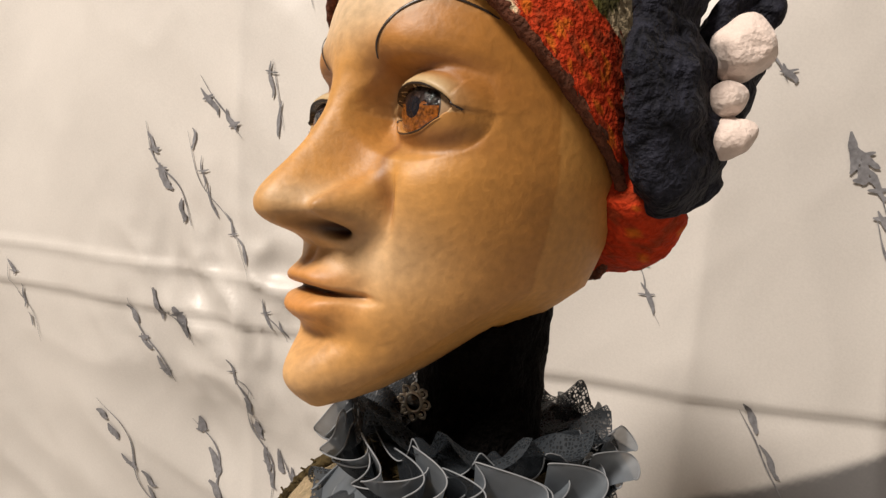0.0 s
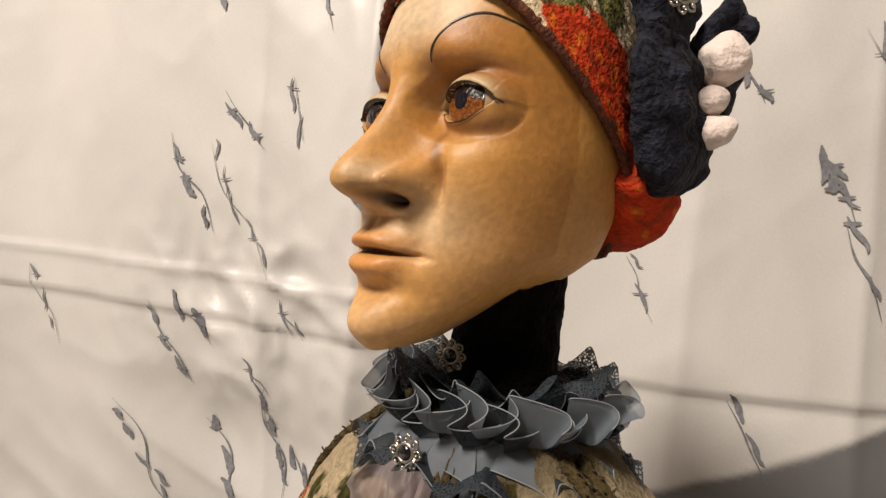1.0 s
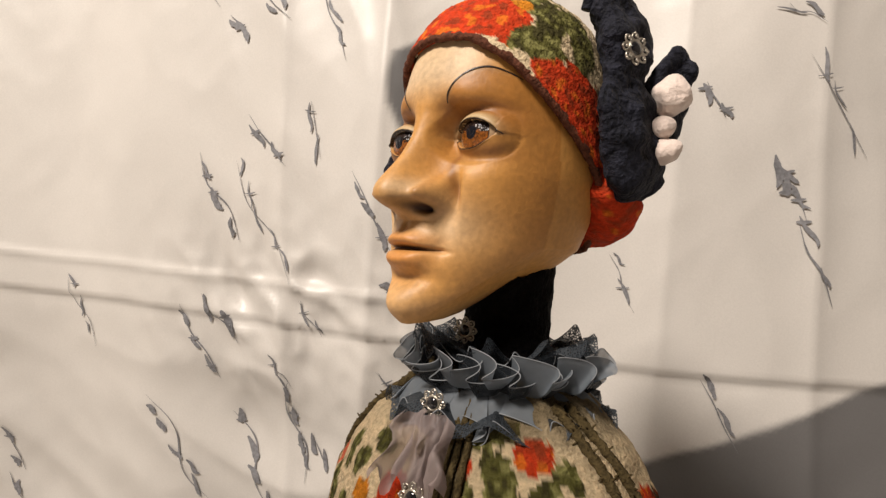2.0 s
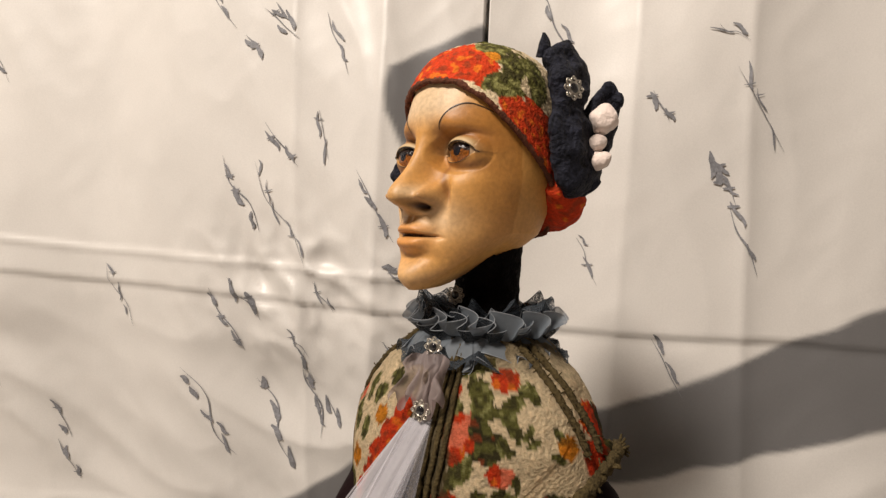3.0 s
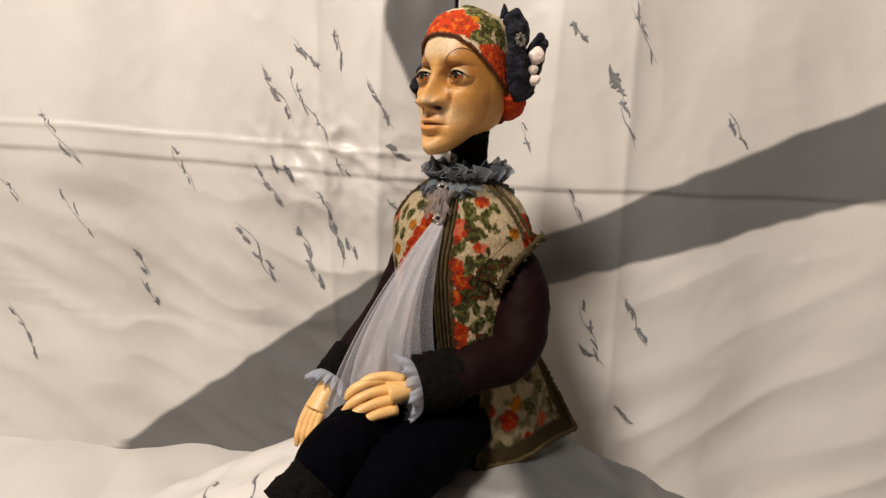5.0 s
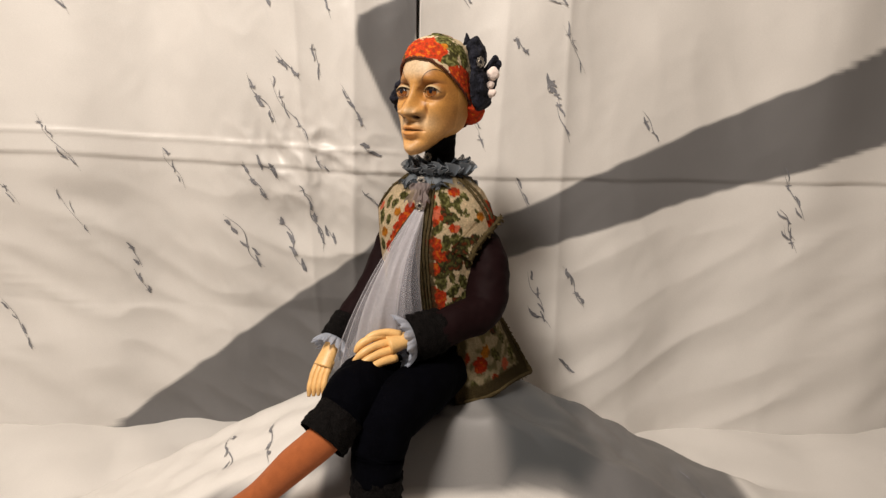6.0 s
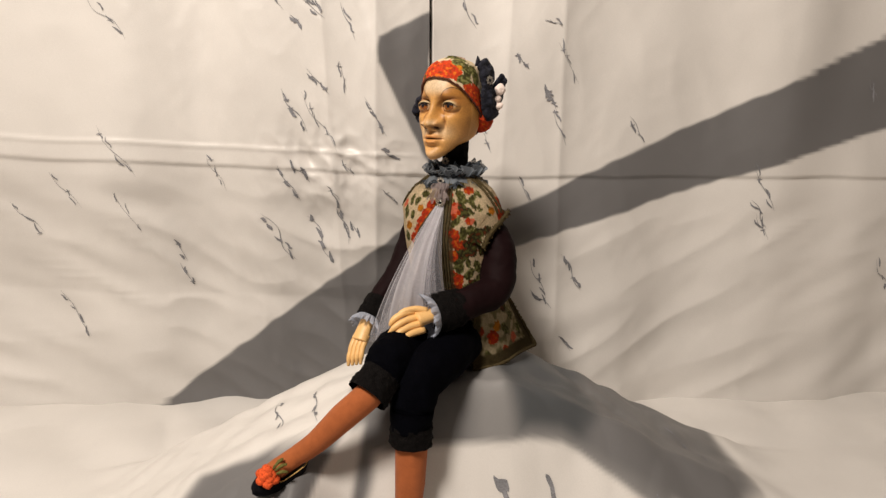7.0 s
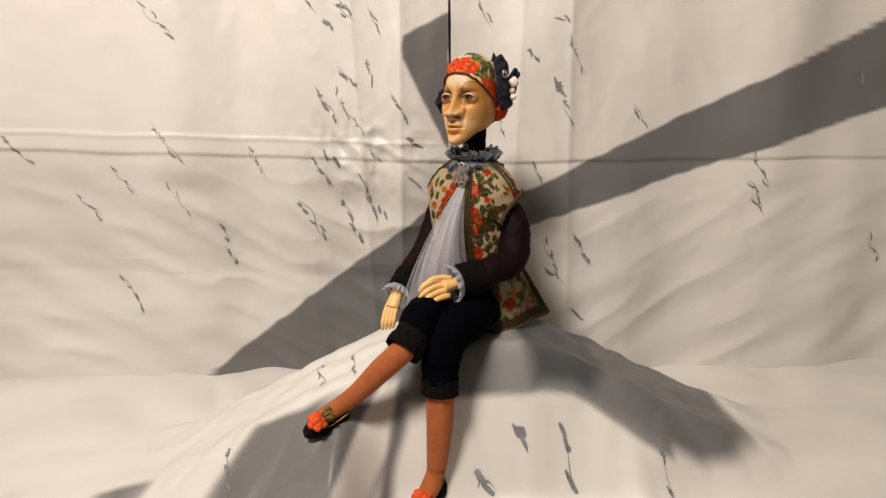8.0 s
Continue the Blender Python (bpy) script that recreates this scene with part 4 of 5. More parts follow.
# ---- waistcoat ----
WAIST = [(0.482, 0.020, 0.019, 0.0), (0.472, 0.034, 0.026, 0.0), (0.460, 0.049, 0.034, 0.002), (0.447, 0.059, 0.040, 0.004), (0.435, 0.0645, 0.043, 0.006), (0.42, 0.061, 0.046, 0.008), (0.40, 0.058, 0.048, 0.008), (0.37, 0.055, 0.047, 0.006), (0.34, 0.055, 0.046, 0.004), (0.315, 0.059, 0.050, 0.002), (0.29, 0.064, 0.055, 0.0)]


FRONT = 0.14  # the closing edge lies off the middle of the chest


def coat_place(a, z, out=0.0):
    """Body surface of the waistcoat; a is the angle from the front towards the doll's left."""
    zz = [r[0] for r in WAIST][::-1]
    half, deep, ahead = (float(np.interp(z, zz, [r[k] for r in WAIST][::-1])) for k in (1, 2, 3))
    a += FRONT
    x = (half + out) * math.copysign(abs(math.sin(a)) ** 0.92, math.sin(a))
    y = -(deep + out) * math.copysign(abs(math.cos(a)) ** 0.92, math.cos(a)) - ahead
    return TORSO @ Vector((x, y, z))


waistcoat = empty("waistcoat", (0.0115, 0.039, 0.29), "floral tapestry waistcoat, red roses and olive leaves, braided edges", "waistcoat")


def front_edge(z, side):
    """Angle of the front edge: closed at the throat, open below."""
    if side > 0:
        return float(np.interp(z, [0.29, 0.34, 0.44, 0.48], [0.20, 0.12, 0.02, 0.02]))
    return float(np.interp(z, [0.29, 0.34, 0.40, 0.44, 0.48], [-0.95, -0.80, -0.45, -0.10, -0.05]))


COAT_SPOTS = []


def coat_spot(a, z, r, c):
    COAT_SPOTS.append((coat_place(a, z, 0.003), r * MM, c))


# breast: leaves on cream, a pink rose beside the braid, a marigold by the shoulder
BREAST = ((0.28, 0.441, 8, ROSE_PINK), (0.25, 0.446, 4, RED), (0.36, 0.438, 4.5, RED), (0.28, 0.432, 4.5, RED), (0.40, 0.456, 8, OLIVE), (0.52, 0.450, 5, OLIVE), (0.70, 0.453, 5.5, OLIVE), (0.67, 0.447, 5, OLIVE), (0.88, 0.459, 5.5, OLIVE), (0.94, 0.456, 4, OLIVE), (0.40, 0.442, 7, DEEP), (0.48, 0.438, 8, DEEP), (0.60, 0.438, 5, OLIVE), (0.73, 0.441, 2, OLIVE), (0.82, 0.444, 3, OLIVE), (0.86, 0.440, 2.6, OLIVE), (0.67, 0.462, 6, RED), (1.18, 0.438, 5, AMBER), (1.09, 0.444, 3, OLIVE), (1.06, 0.435, 3, OLIVE), (0.22, 0.450, 4.5, OLIVE), (0.19, 0.456, 3, RED), (0.19, 0.464, 8, OLIVE), (0.43, 0.467, 7, OLIVE))
# waist: red roses down the braid, dark olive pattern plus painted-in shade towards the arm
WAISTLINE = ((0.34, 0.426, 7, OLIVE), (0.61, 0.427, 4.5, RED), (0.68, 0.427, 4.5, ROSE_PINK), (0.79, 0.424, 4, OLIVE), (0.70, 0.417, 6.5, OLIVE), (0.55, 0.411, 8, OLIVE), (0.50, 0.405, 6, OLIVE), (0.34, 0.411, 7.5, RED), (0.43, 0.402, 10, RED), (0.52, 0.396, 7, RED), (0.37, 0.384, 8, RED), (0.64, 0.399, 7, DEEP), (0.82, 0.403, 10, DEEP), (0.90, 0.412, 7, DEEP), (0.58, 0.387, 10, DEEP), (0.79, 0.390, 8, DEEP), (0.97, 0.369, 7, OLIVE), (0.49, 0.372, 10, OLIVE), (0.72, 0.375, 5, OLIVE), (0.34, 0.357, 9, RED), (0.46, 0.354, 8, RED), (0.76, 0.361, 8, OLIVE), (0.42, 0.338, 11, RED))
LOWER = ((0.62, 0.338, 10, OLIVE), (0.85, 0.345, 9, DEEP), (1.05, 0.350, 9, OLIVE), (0.6, 0.320, 9, DEEP), (0.9, 0.322, 9, OLIVE), (1.1, 0.392, 8, DEEP), (1.1, 0.415, 7, DEEP))
FAR_FRONT = ((-0.16, 0.441, 9, RED), (-0.20, 0.432, 10, RED), (-0.28, 0.423, 9, RED), (-0.36, 0.412, 9, RED), (-0.40, 0.438, 5, AMBER), (-0.55, 0.446, 7, OLIVE), (-0.60, 0.430, 6, OLIVE), (-0.42, 0.455, 7, OLIVE), (-0.75, 0.446, 6, OLIVE), (-0.85, 0.430, 8, OLIVE), (-0.70, 0.415, 6, AMBER), (-0.8, 0.400, 9, OLIVE), (-0.5, 0.464, 7, OLIVE), (-1.05, 0.44, 6, ROSE_PINK), (-0.5, 0.40, 8, RED))
for a, z, r, c in BREAST + WAISTLINE + LOWER + FAR_FRONT:
    coat_spot(a, z, r, c)
for k in range(40):
    rng_a = 1.5 + 3.1 * ((k * 0.618) % 1)
    coat_spot(rng_a, 0.30 + 0.16 * ((k * 0.377) % 1), 10, (OLIVE, RED, DEEP)[k % 3])


BRAID_AND_SHADE = Vector((0.075, 0.055, 0.024))


def coat_panel(name, a_of, side):
    bm = bmesh.new()
    rows = []
    nz, na = 150, 150
    for j in range(nz + 1):
        z = 0.4815 - (0.4815 - 0.292) * j / nz
        a0, a1 = a_of(z)
        row = []
        for i in range(na + 1):
            a = a0 + (a1 - a0) * i / na
            p = coat_place(a, z, 0.0025)
            d = (p - TORSO @ Vector((0, 0, z))).normalized()
            p += d * (0.0007 * noise.noise(p * 300) + 0.0012 * noise.noise(p * 60))
            row.append(bm.verts.new(p))
        rows.append(row)
    bridge(bm, rows, closed=False)
    for face in [f for f in bm.faces if armhole(f.calc_center_median()) < 0]:
        bm.faces.remove(face)
    geo = bm.faces[:]
    bmesh.ops.solidify(bm, geom=geo, thickness=0.0018)
    ob = under(part(name, bm, M_TAPESTRY), waistcoat)
    def coat_dye(p):
        q = TORSO.inverted() @ p
        a = math.atan2(q.x, -q.y) - FRONT
        tone = woven(p, COAT_SPOTS)
        rag = 0.05 * noise.noise(p * 200)
        edge = front_edge(q.z, 1)
        band = smooth01(0.24, 0.20, abs(a - edge - 0.10) + rag) if a > edge - 0.1 else 0
        red = smooth01(0.1, 0.35, noise.noise(Vector((a * 4, q.z * 30, 2)))) if q.z < 0.415 else 0
        tone = tone.lerp(BRAID_AND_SHADE.lerp(RED * 0.55, red), 0.9 * band)
        # olive-brown below the ruff: the ruff's shade, put into the colour
        return tone.lerp(BRAID_AND_SHADE, 0.75 * smooth01(0.459, 0.472, q.z + 0.1 * rag))

    dye(ob, coat_dye)
    return ob


def armhole(p):
    """Negative inside an armhole, whose upper edge falls slanting from the shoulder's tip to the front."""
    q = TORSO.inverted() @ p
    if abs(q.x) < 0.03:
        return 9
    top = float(np.interp(q.y, [-0.024, 0.020, 0.036], [0.405, 0.429, 0.427]))
    return max(q.z - top, -0.020 - q.y, q.y - 0.033, 0.365 - q.z)


coat_panel("left_front", lambda z: (front_edge(z, 1), 1.75), 1)
coat_panel("right_front", lambda z: (-1.75, front_edge(z, -1)), -1)
coat_panel("back", lambda z: (1.74, 2 * math.pi - 1.74), 0)


def braid(name, places, r, label, stitches=0):
    bm = bmesh.new()
    tube(bm, places, [r, r], n=max(60, len(places) * 4), seg=8, wrinkle=r * 0.5, freq=700)
    rng = random.Random(len(places))
    line = spline(places, max(2, stitches))
    for q in line[:stitches]:
        d = Vector((rng.uniform(-1, 1), rng.uniform(-1, 1), rng.uniform(-0.6, 1))).normalized()
        tube(bm, [q - d * r * 0.8, q + d * r * 1.9], [r * 0.28, r * 0.18], n=4, seg=5)
    return under(part(name, bm, M_TRIM, label=label), waistcoat)


ZS = np.linspace(0.478, 0.294, 16)
for off, r in ((0.0, 0.0016), (0.05, 0.0012), (0.11, 0.0012), (0.17, 0.0012)):
    braid("front_braid", [coat_place(front_edge(z, 1) + off, z, 0.0038) for z in ZS], r, "dark olive braid with blanket stitches", 40 if off == 0 else 16)
braid("front_braid", [coat_place(front_edge(z, -1), z, 0.0038) for z in ZS], 0.0014, "dark olive braid", 20)
# shoulder caps that stand out over the sleeves, edged with thick braid
NEAR_EDGE = [(0.073, 0.034, 0.420), (0.0765, 0.018, 0.430), (0.0705, 0.003, 0.4275), (0.062, -0.009, 0.422), (0.053, -0.0165, 0.414), (0.046, -0.0205, 0.405), (0.0425, -0.0215, 0.394)]
FAR_EDGE = [(-0.036, 0.082, 0.412), (-0.0405, 0.072, 0.428), (-0.0425, 0.058, 0.425), (-0.0425, 0.046, 0.418), (-0.041, 0.036, 0.408), (-0.039, 0.030, 0.396)]
for side, edge in ((1, NEAR_EDGE), (-1, FAR_EDGE)):
    rim = spline(edge, 60)
    bm = bmesh.new()
    rows = []
    for j in range(12):
        u = j / 11
        row = []
        for k, q in enumerate(rim):
            root = coat_place(side * (1.55 - 0.75 * k / 59) - (FRONT if side > 0 else 0.0), q.z + 0.014 - 0.006 * k / 59, 0.0035)
            row.append(bm.verts.new(root.lerp(q, u) + Vector((0, 0, 0.002 * math.sin(math.pi * u)))))
        rows.append(row)
    bridge(bm, rows, closed=False)
    bmesh.ops.solidify(bm, geom=bm.faces[:], thickness=0.0016)
    cap_piece = under(part("shoulder_cap", bm, M_TAPESTRY), waistcoat)
    dye(cap_piece, lambda p: woven(p, COAT_SPOTS))
    braid("armhole_braid", edge, 0.0032, "thick fringed olive braid round the armhole", 90)
for side in (1, -1):
    for off in (0.0, 0.17):
        braid("shoulder_braid", [coat_place(side * (1.05 + 0.32 * k / 8 + off), 0.474 - 0.040 * k / 8, 0.0035) for k in range(9)], 0.0017, "olive braid along the shoulder seam", 26)
braid("neck_braid", [coat_place(a, 0.479, 0.0035) for a in np.linspace(0.05, 6.2, 24)], 0.0016, "olive braid round the neck", 30)


def skirt(name, side):
    """A flared, stiff tail of the waistcoat with braided edges."""
    top = [HIPS @ Vector((side * x, y, z)) for x, y, z in ((0.050, -0.050, 0.318), (0.064, -0.022, 0.322), (0.066, 0.012, 0.322), (0.056, 0.040, 0.320))]
    low = [HIPS @ Vector((side * x, y, z)) for x, y, z in ((0.056, -0.066, 0.247), (0.080, -0.034, 0.246), (0.092, 0.014, 0.246), (0.101, 0.052, 0.243))]
    bm = bmesh.new()
    a, b = spline(top, 60), spline(low, 60)
    rows = []
    for j in range(45):
        u = j / 44
        rows.append([bm.verts.new(p.lerp(q, u) + Vector((0, 0, 0.0015 * noise.noise(p * 80 + q * 30 * u)))) for p, q in zip(a, b)])
    bridge(bm, rows, closed=False)
    bmesh.ops.solidify(bm, geom=bm.faces[:], thickness=0.003)
    ob = under(part(name, bm, M_TAPESTRY), waistcoat)
    spots = [(a[int(59 * s)].lerp(b[int(59 * s)], t), r * MM, c) for s, t, r, c in ((0.28, 0.55, 9, RED), (0.36, 0.40, 7, AMBER), (0.5, 0.5, 8, OLIVE), (0.68, 0.35, 9, OLIVE), (0.2, 0.85, 8, OLIVE), (0.45, 0.85, 8, RED), (0.62, 0.7, 7, ROSE_PINK), (0.8, 0.6, 10, OLIVE), (0.1, 0.4, 6, RED), (0.55, 0.15, 8, DEEP), (0.9, 0.9, 8, OLIVE))]
    flat = np.array([p.lerp(q, j / 44) for j in range(45) for p, q in zip(a, b)])

    def tail_dye(p):
        k = int(np.argmin(((flat - np.array(p)) ** 2).sum(1)))
        s, t = (k % 60) / 59, (k // 60) / 44
        rag = 0.03 * noise.noise(p * 240)
        inner = min(s - 0.10, 0.86 - s, 0.80 - t) + rag
        return BRAID_AND_SHADE.lerp(woven(p, spots, CREAM.lerp(OLIVE, 0.30 + 0.5 * smooth01(-0.1, 0.25, noise.noise(p * 130)))), smooth01(-0.02, 0.03, inner))

    dye(ob, tail_dye)
    braid("tail_braid", [a[0].lerp(b[0], k / 6) for k in range(7)], 0.002, "olive braid", 12)
    braid("tail_braid", b[::6] + [b[-1]], 0.0022, "fringed olive braid along the hem", 50)
    braid("tail_braid", [b[-1].lerp(a[-1], k / 6) for k in range(7)], 0.003, "thick olive braid", 16)


skirt("left_tail", 1)
skirt("right_tail", -1)


# ---- blouse sleeves, lace cuffs ----
blouse = empty("blouse", (0.0115, 0.039, 0.33), "dark maroon satin blouse with long sleeves", "blouse")
ARM_L = [(0.056, 0.016, 0.420), (0.0610, 0.007, 0.404), (0.0635, -0.003, 0.384), (0.0625, -0.014, 0.360), (0.055, -0.028, 0.343), (0.033, -0.044, 0.337), (0.009, -0.056, 0.332), (-0.004, -0.060, 0.329)]
ARM_R = [(-0.030, 0.066, 0.424), (-0.037, 0.064, 0.408), (-0.047, 0.052, 0.381), (-0.060, 0.036, 0.351), (-0.082, 0.014, 0.325), (-0.093, 0.0, 0.309)]
for pts, rr in ((ARM_L, [0.008, 0.0178, 0.0222, 0.0222, 0.0210, 0.0192, 0.0190, 0.0185]), (ARM_R, [0.011, 0.0165, 0.0165, 0.0160, 0.0145, 0.014])):
    bm = bmesh.new()
    tube(bm, pts, rr, n=90, seg=40, wrinkle=0.0016, freq=55)
    under(part("sleeve", bm, M_SLEEVE), blouse)


def cuff(name, a, b, r0, r1, out):
    a, b = Vector(a), Vector(b)
    thing = empty(name, a, "black lace cuff with a pale blue gathered frill", "cuff", "lace cuffs")
    bm = bmesh.new()
    tube(bm, [a, a.lerp(b, 0.5), b], [r0, (r0 + r1) * 0.52, r1], n=24, seg=48, wrinkle=0.0018, freq=170)
    under(part("lace_band", bm, M_LACE), thing)
    t = (b - a).normalized()
    s = t.cross(Vector((0, 0, 1))).normalized()
    w = s.cross(t)
    bm = bmesh.new()
    rows = []
    for j in range(7):
        u = j / 6
        row = []
        for k in range(240):
            ang = 2 * math.pi * k / 240
            fl = (math.sin(ang * 15 + 1.2 * math.sin(ang * 3)) + 0.4 * math.sin(ang * 31 + 2)) * 0.0030 * u
            p = b + t * (out * u + fl * 0.7) + (s * math.cos(ang) + w * math.sin(ang)) * (r1 * 0.86 + 0.0045 * math.sin(1.7 * u) + fl)
            row.append(bm.verts.new(p))
        rows.append(row)
    bridge(bm, rows)
    under(part("frill", bm, M_CUFFLACE, label="pale blue gathered frill"), thing)


cuff("cuff", (0.012, -0.052, 0.331), (-0.020, -0.066, 0.3265), 0.0215, 0.0235, 0.011)
cuff("cuff", (-0.086, 0.010, 0.320), (-0.098, -0.008, 0.302), 0.0155, 0.0165, 0.011)


# ---- veil scarf falling from the throat ----
veil = empty("veil_scarf", (-0.012, -0.014, 0.44), "sheer white pleated scarf pinned below the throat", "scarf")


def veil_rows(left, right, top, depth, seed, pleats, n=90, m=60):
    top, left, right = Vector(top), Vector(left), Vector(right)
    ahead = Vector((-0.45, -0.89, 0))
    rows = []
    for j in range(m):
        u = j / (m - 1)
        row = []
        for k in range(n):
            s = k / (n - 1)
            end = left.lerp(right, s) + Vector((0, 0, -0.012 * math.sin(math.pi * s)))
            p = (top + Vector((0.010 * (s - 0.5), 0, 0))).lerp(end, u) + Vector((-0.35, 0, 0.25)) * 0.008 * (1 - s) * math.sin(math.pi * u)
            p += ahead * (depth * math.sin(math.pi * min(1, u * 0.98)) + 0.0045 * u ** 0.8 * math.sin(2 * math.pi * pleats * s + seed + 2.6 * noise.noise(Vector((s * 3, u * 1.2, seed)))) + 0.0003 * u * math.sin(2 * math.pi * pleats * 4.3 * s + 3 * noise.noise(Vector((s * 4, u, seed)))))
            p += ahead * 0.010 * math.sin(math.pi * u) * noise.noise(Vector((s * 2.2, u * 1.5, seed + 4)))
            row.append(p)
        rows.append(row)
    return rows


for left, right, depth, seed, pl, fabric in (
        ((-0.094, -0.046, 0.288), (0.000, -0.052, 0.325), 0.014, 1, 1.0, M_VEIL),
        ((-0.088, -0.052, 0.284), (-0.006, -0.056, 0.318), 0.024, 6, 1.1, M_VEIL),
        ((-0.074, -0.056, 0.284), (-0.030, -0.058, 0.300), 0.030, 11, 0.9, M_VEIL_FOLD),
        ((-0.036, -0.058, 0.300), (-0.014, -0.060, 0.314), 0.028, 4, 0.8, M_VEIL)):
    bm = bmesh.new()
    rows = [[bm.verts.new(p) for p in row] for row in veil_rows(left, right, (-0.010, -0.010, 0.444), depth, seed, pl)]
    bridge(bm, rows, closed=False)
    under(part("veil_layer", bm, fabric), veil)
    # the doubled hem of the layer
    bm = bmesh.new()
    vs = veil_rows(left, right, (-0.010, -0.010, 0.444), depth, seed, pl)
    tube(bm, [row[0] for row in vs[::4]], [0.0002, 0.0005], n=60, seg=6)
    under(part("veil_hem", bm, M_VEIL_FOLD), veil)


# ---- breeches ----
breeches = empty("breeches", (0.0, 0.0, 0.27), "black velvet knee breeches with lace hems", "breeches")
for pts, rr, hem in (
    ([(0.026, 0.022, 0.276), (0.012, -0.030, 0.276), (-0.014, -0.085, 0.279), (-0.038, -0.117, 0.272), (-0.045, -0.130, 0.250), (-0.047, -0.135, 0.222)], [0.030, 0.029, 0.028, 0.0275, 0.0245, 0.0212], [(-0.0466, -0.134, 0.228), (-0.048, -0.1365, 0.207)]),
    ([(-0.010, 0.050, 0.276), (-0.034, -0.010, 0.279), (-0.056, -0.070, 0.284), (-0.070, -0.112, 0.289), (-0.080, -0.134, 0.283)], [0.034, 0.034, 0.031, 0.027, 0.021], [(-0.077, -0.130, 0.284), (-0.093, -0.146, 0.268)])):
    bm = bmesh.new()
    tube(bm, pts, rr, n=70, seg=40, wrinkle=0.0022, freq=50)
    under(part("leg", bm, M_VELVET), breeches)
    bm = bmesh.new()
    a, b = Vector(hem[0]), Vector(hem[1])
    rr0 = rr[-1]
    tube(bm, [a, a.lerp(b, 0.5), b], [rr0 * 1.04, rr0 * 1.08, rr0 * 1.10], n=14, seg=64, wrinkle=0.0022, freq=190, cap=False)
    under(part("lace_hem", bm, M_LACE, label="black lace hem"), breeches)
bm = bmesh.new()
ball(bm, (0.012, 0.036, 0.280), 0.046, u=32, v=16, squash=(1.1, 1.0, 0.72), rough=0.03, freq=40)
under(part("seat", bm, M_VELVET), breeches)


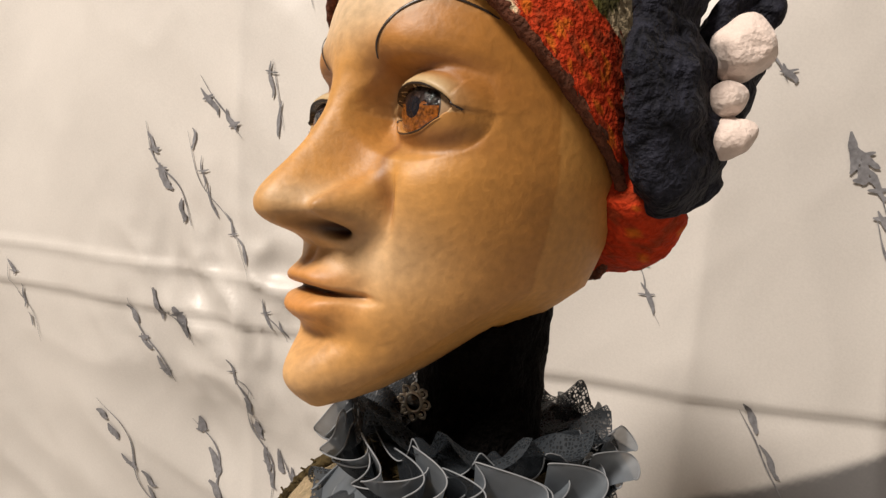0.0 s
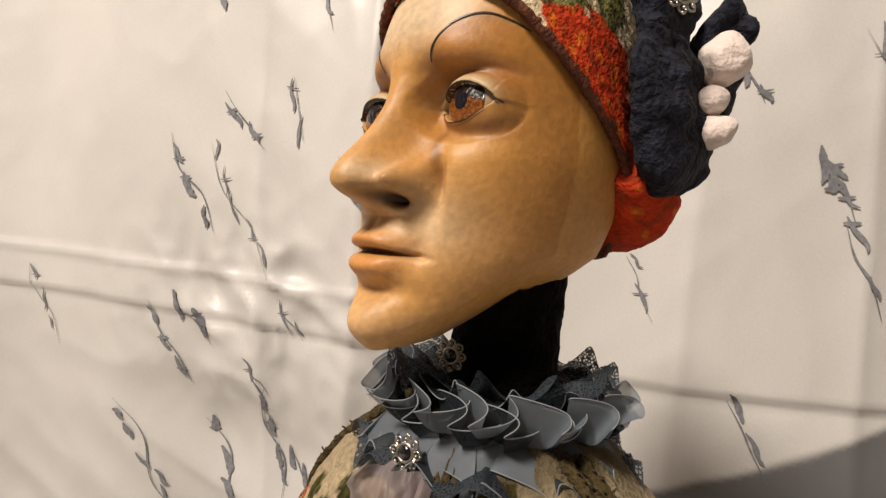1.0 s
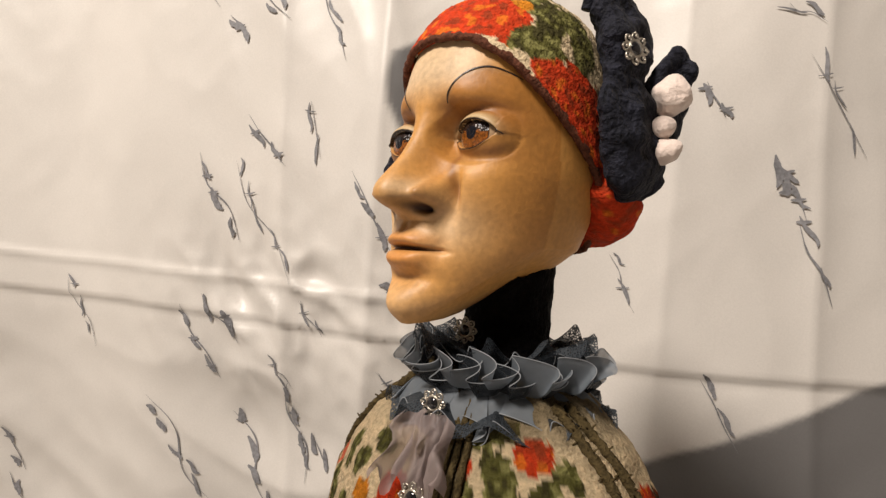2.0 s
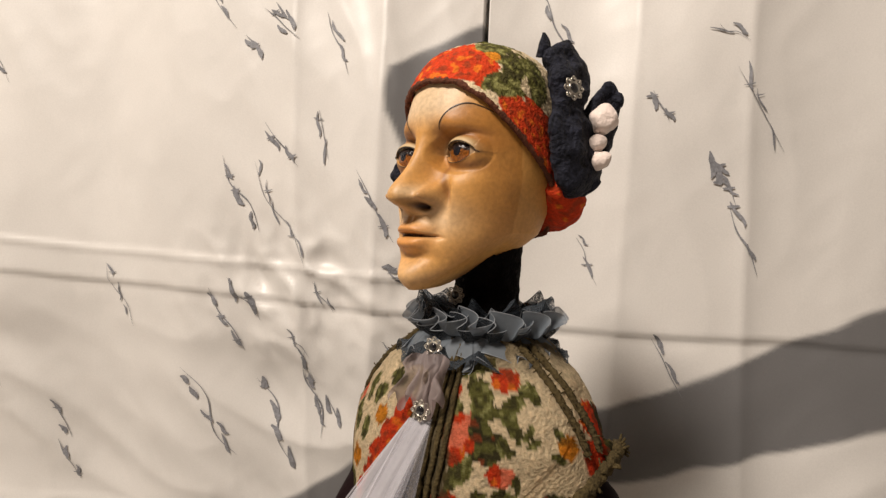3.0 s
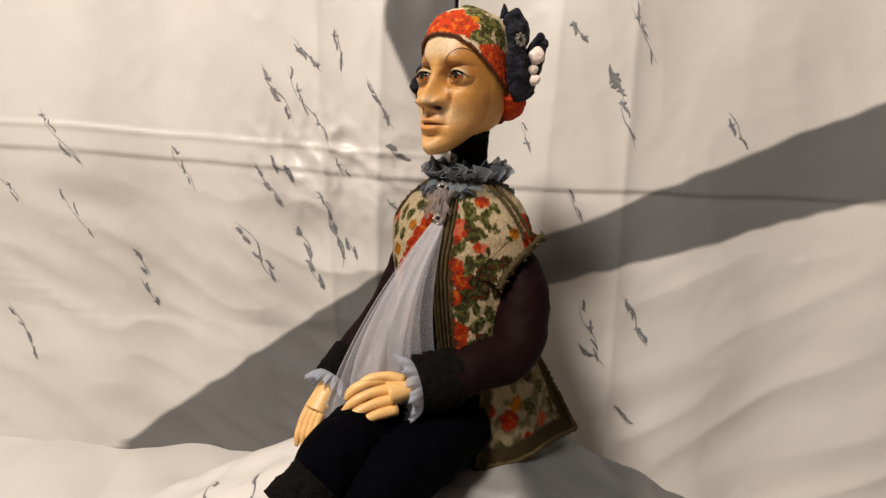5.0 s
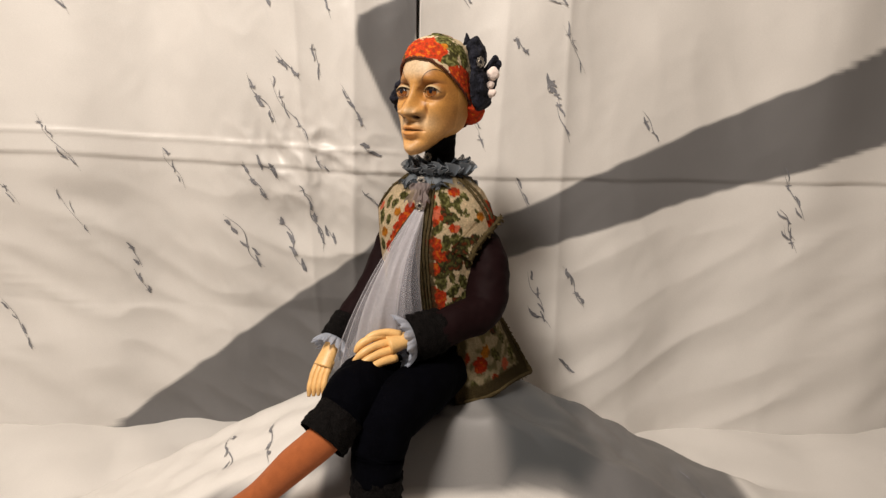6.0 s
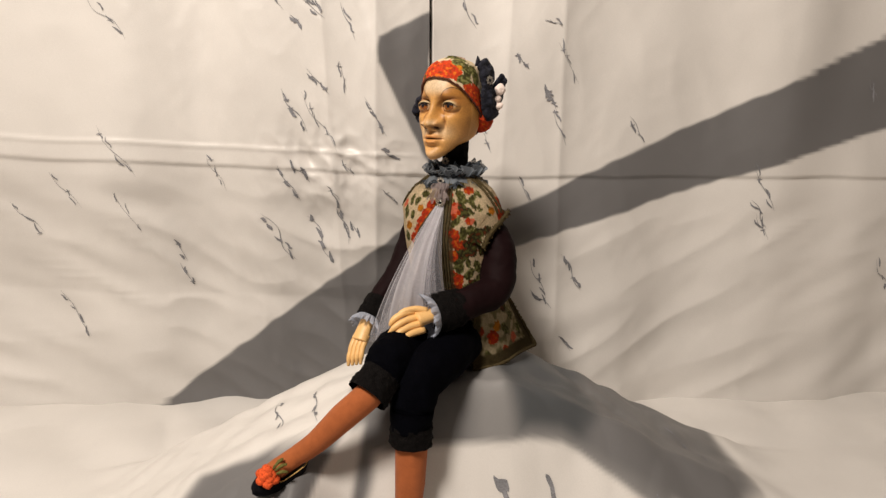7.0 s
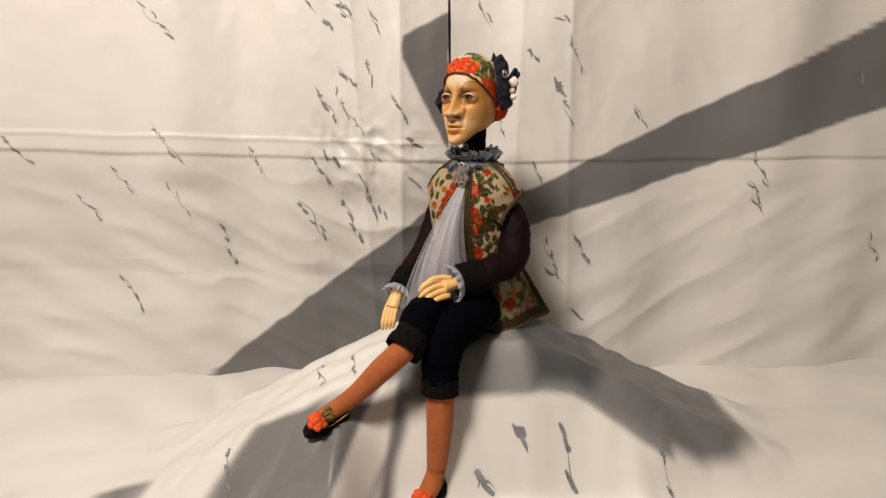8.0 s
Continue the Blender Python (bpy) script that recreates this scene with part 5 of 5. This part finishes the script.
# ---- shoes ----
def shoe(m):
    """A flat black pump with gilt piping and a felt rosette; heel at the origin, toe along +x, sole at z 0."""
    thing = empty("shoe", (0, 0, 0), "black flat doll shoe with orange felt rosette", "shoe", "pair of shoes")
    thing.matrix_world = m
    L, W = 0.062, 0.0135
    bm = bmesh.new()
    rows = []
    for i in range(25):
        u = i / 24
        w = W * (0.62 + 0.38 * math.sin(math.pi * min(1, 0.15 + 0.78 * u))) * math.sqrt(max(0.0, 1 - max(0, (u - 0.72) / 0.285) ** 2.4)) * math.sqrt(min(1, 0.25 + u * 7))
        h = float(np.interp(u, [0, 0.1, 0.5, 0.62, 0.8, 1.0], [0.021, 0.019, 0.012, 0.017, 0.014, 0.004]))
        row = []
        for k in range(17):
            a = math.pi * (k / 16)
            row.append(bm.verts.new((L * u - 0.006, w * math.cos(a), h * math.sin(a) ** (0.55 if u < 0.5 else 0.8))))
        rows.append(row)
    for i, (a, b) in enumerate(zip(rows, rows[1:])):
        for k in range(16):
            if i / 24 < 0.58 and 4 <= k < 12:
                continue
            bm.faces.new((a[k], b[k], b[k + 1], a[k + 1]))
    bmesh.ops.solidify(bm, geom=bm.faces[:], thickness=-0.0012)
    part("upper", bm, M_SHOE, thing)
    bm = bmesh.new()
    pts = []
    for i in range(25):
        u = i / 24
        w = W * 1.02 * (0.62 + 0.38 * math.sin(math.pi * min(1, 0.15 + 0.78 * u))) * math.sqrt(max(0.0, 1 - max(0, (u - 0.72) / 0.285) ** 2.4)) * math.sqrt(min(1, 0.25 + u * 7))
        pts.append((L * u - 0.006, w))
    loop = [(x, w) for x, w in pts] + [(x, -w) for x, w in pts[-2::-1]]
    lo = [bm.verts.new((x, y, -0.002)) for x, y in loop]
    hi = [bm.verts.new((x, y, 0.001)) for x, y in loop]
    bridge(bm, [lo, hi])
    bm.faces.new(lo[::-1])
    bm.faces.new(hi)
    part("sole", bm, M_SHOE, thing, smooth=False)
    bm = bmesh.new()
    line = []
    for i in range(0, 15):
        u = i / 24
        w = W * (0.62 + 0.38 * math.sin(math.pi * min(1, 0.15 + 0.78 * u))) * math.sqrt(min(1, 0.25 + u * 7))
        h = float(np.interp(u, [0, 0.1, 0.5, 0.62], [0.021, 0.019, 0.012, 0.017]))
        line.append(Vector((L * u - 0.006, w * math.cos(math.pi / 4) * 1.03, h * math.sin(math.pi / 4) ** 0.55)))
    both = [Vector((p.x, -p.y, p.z)) for p in line[::-1]] + line
    tube(bm, both, [0.0007, 0.0007], n=80, seg=6)
    part("piping", bm, M_GOLD, thing, "gilt piping round the opening")
    bm = bmesh.new()
    rng = random.Random(3)
    for ring_r, tilt, count, size in ((0.0075, 0.25, 6, 0.0056), (0.0045, 0.8, 5, 0.0048), (0.0012, 1.3, 3, 0.004)):
        for k in range(count):
            a = 2 * math.pi * (k + rng.random() * 0.3) / count
            c = Vector((0.040 + ring_r * math.cos(a), ring_r * math.sin(a), 0.0175 + 0.004 * tilt))
            ball(bm, c, size, u=10, v=6, squash=(1, 1, 0.5 + 0.3 * tilt), rough=0.35, freq=300)
    part("rosette", bm, M_ROSE, thing, "orange-red felt rosette")
    bm = bmesh.new()
    for a, b in (((0.033, 0.003, 0.021), (0.022, 0.009, 0.026)), ((0.033, -0.003, 0.021), (0.020, -0.006, 0.027)), ((0.032, 0, 0.022), (0.020, 0.002, 0.029))):
        a, b = Vector(a), Vector(b)
        tube(bm, [a, a.lerp(b, 0.5) + Vector((0, 0, 0.004)), b, a.lerp(b, 0.6) - Vector((0, 0.003, 0))], [0.0012, 0.0018, 0.0012, 0.0008], n=14, seg=6, flat=0.4)
    part("ribbon_loop", bm, M_LEAF, thing, "small olive ribbon loops")
    return thing


def shoe_pose(heel, toe, up):
    x = (Vector(toe) - Vector(heel)).normalized()
    y = Vector(up).cross(x).normalized()
    z = x.cross(y)
    m = Matrix((x, y, z)).transposed().to_4x4()
    m.translation = heel
    return m


shoe(shoe_pose((-0.048, -0.128, 0.066), (-0.088, -0.180, 0.057), (0, 0, 1)))
shoe(shoe_pose((-0.170, -0.122, 0.174), (-0.218, -0.158, 0.166), (-0.25, -0.75, 0.6)))

# ---- brooches ----
brooch((-0.0015, 0.0235, 0.4945), (-0.35, -0.93, 0.0), 0.0044, "silver filigree brooch with dark stone on the neckband")
brooch((-0.0085, 0.0060, 0.4720), (-0.35, -0.93, 0.1), 0.0044, "silver filigree brooch with dark stone on the ruff")
brooch((-0.0100, -0.0120, 0.4480), (-0.35, -0.93, 0.1), 0.0044, "silver filigree brooch with dark stone holding the scarf")
brooch(HEAD @ Vector((0.0525, 0.036, 0.030)), HEAD.to_3x3() @ Vector((0.9, -0.3, 0.1)), 0.0050, "silver filigree brooch on the navy bow")
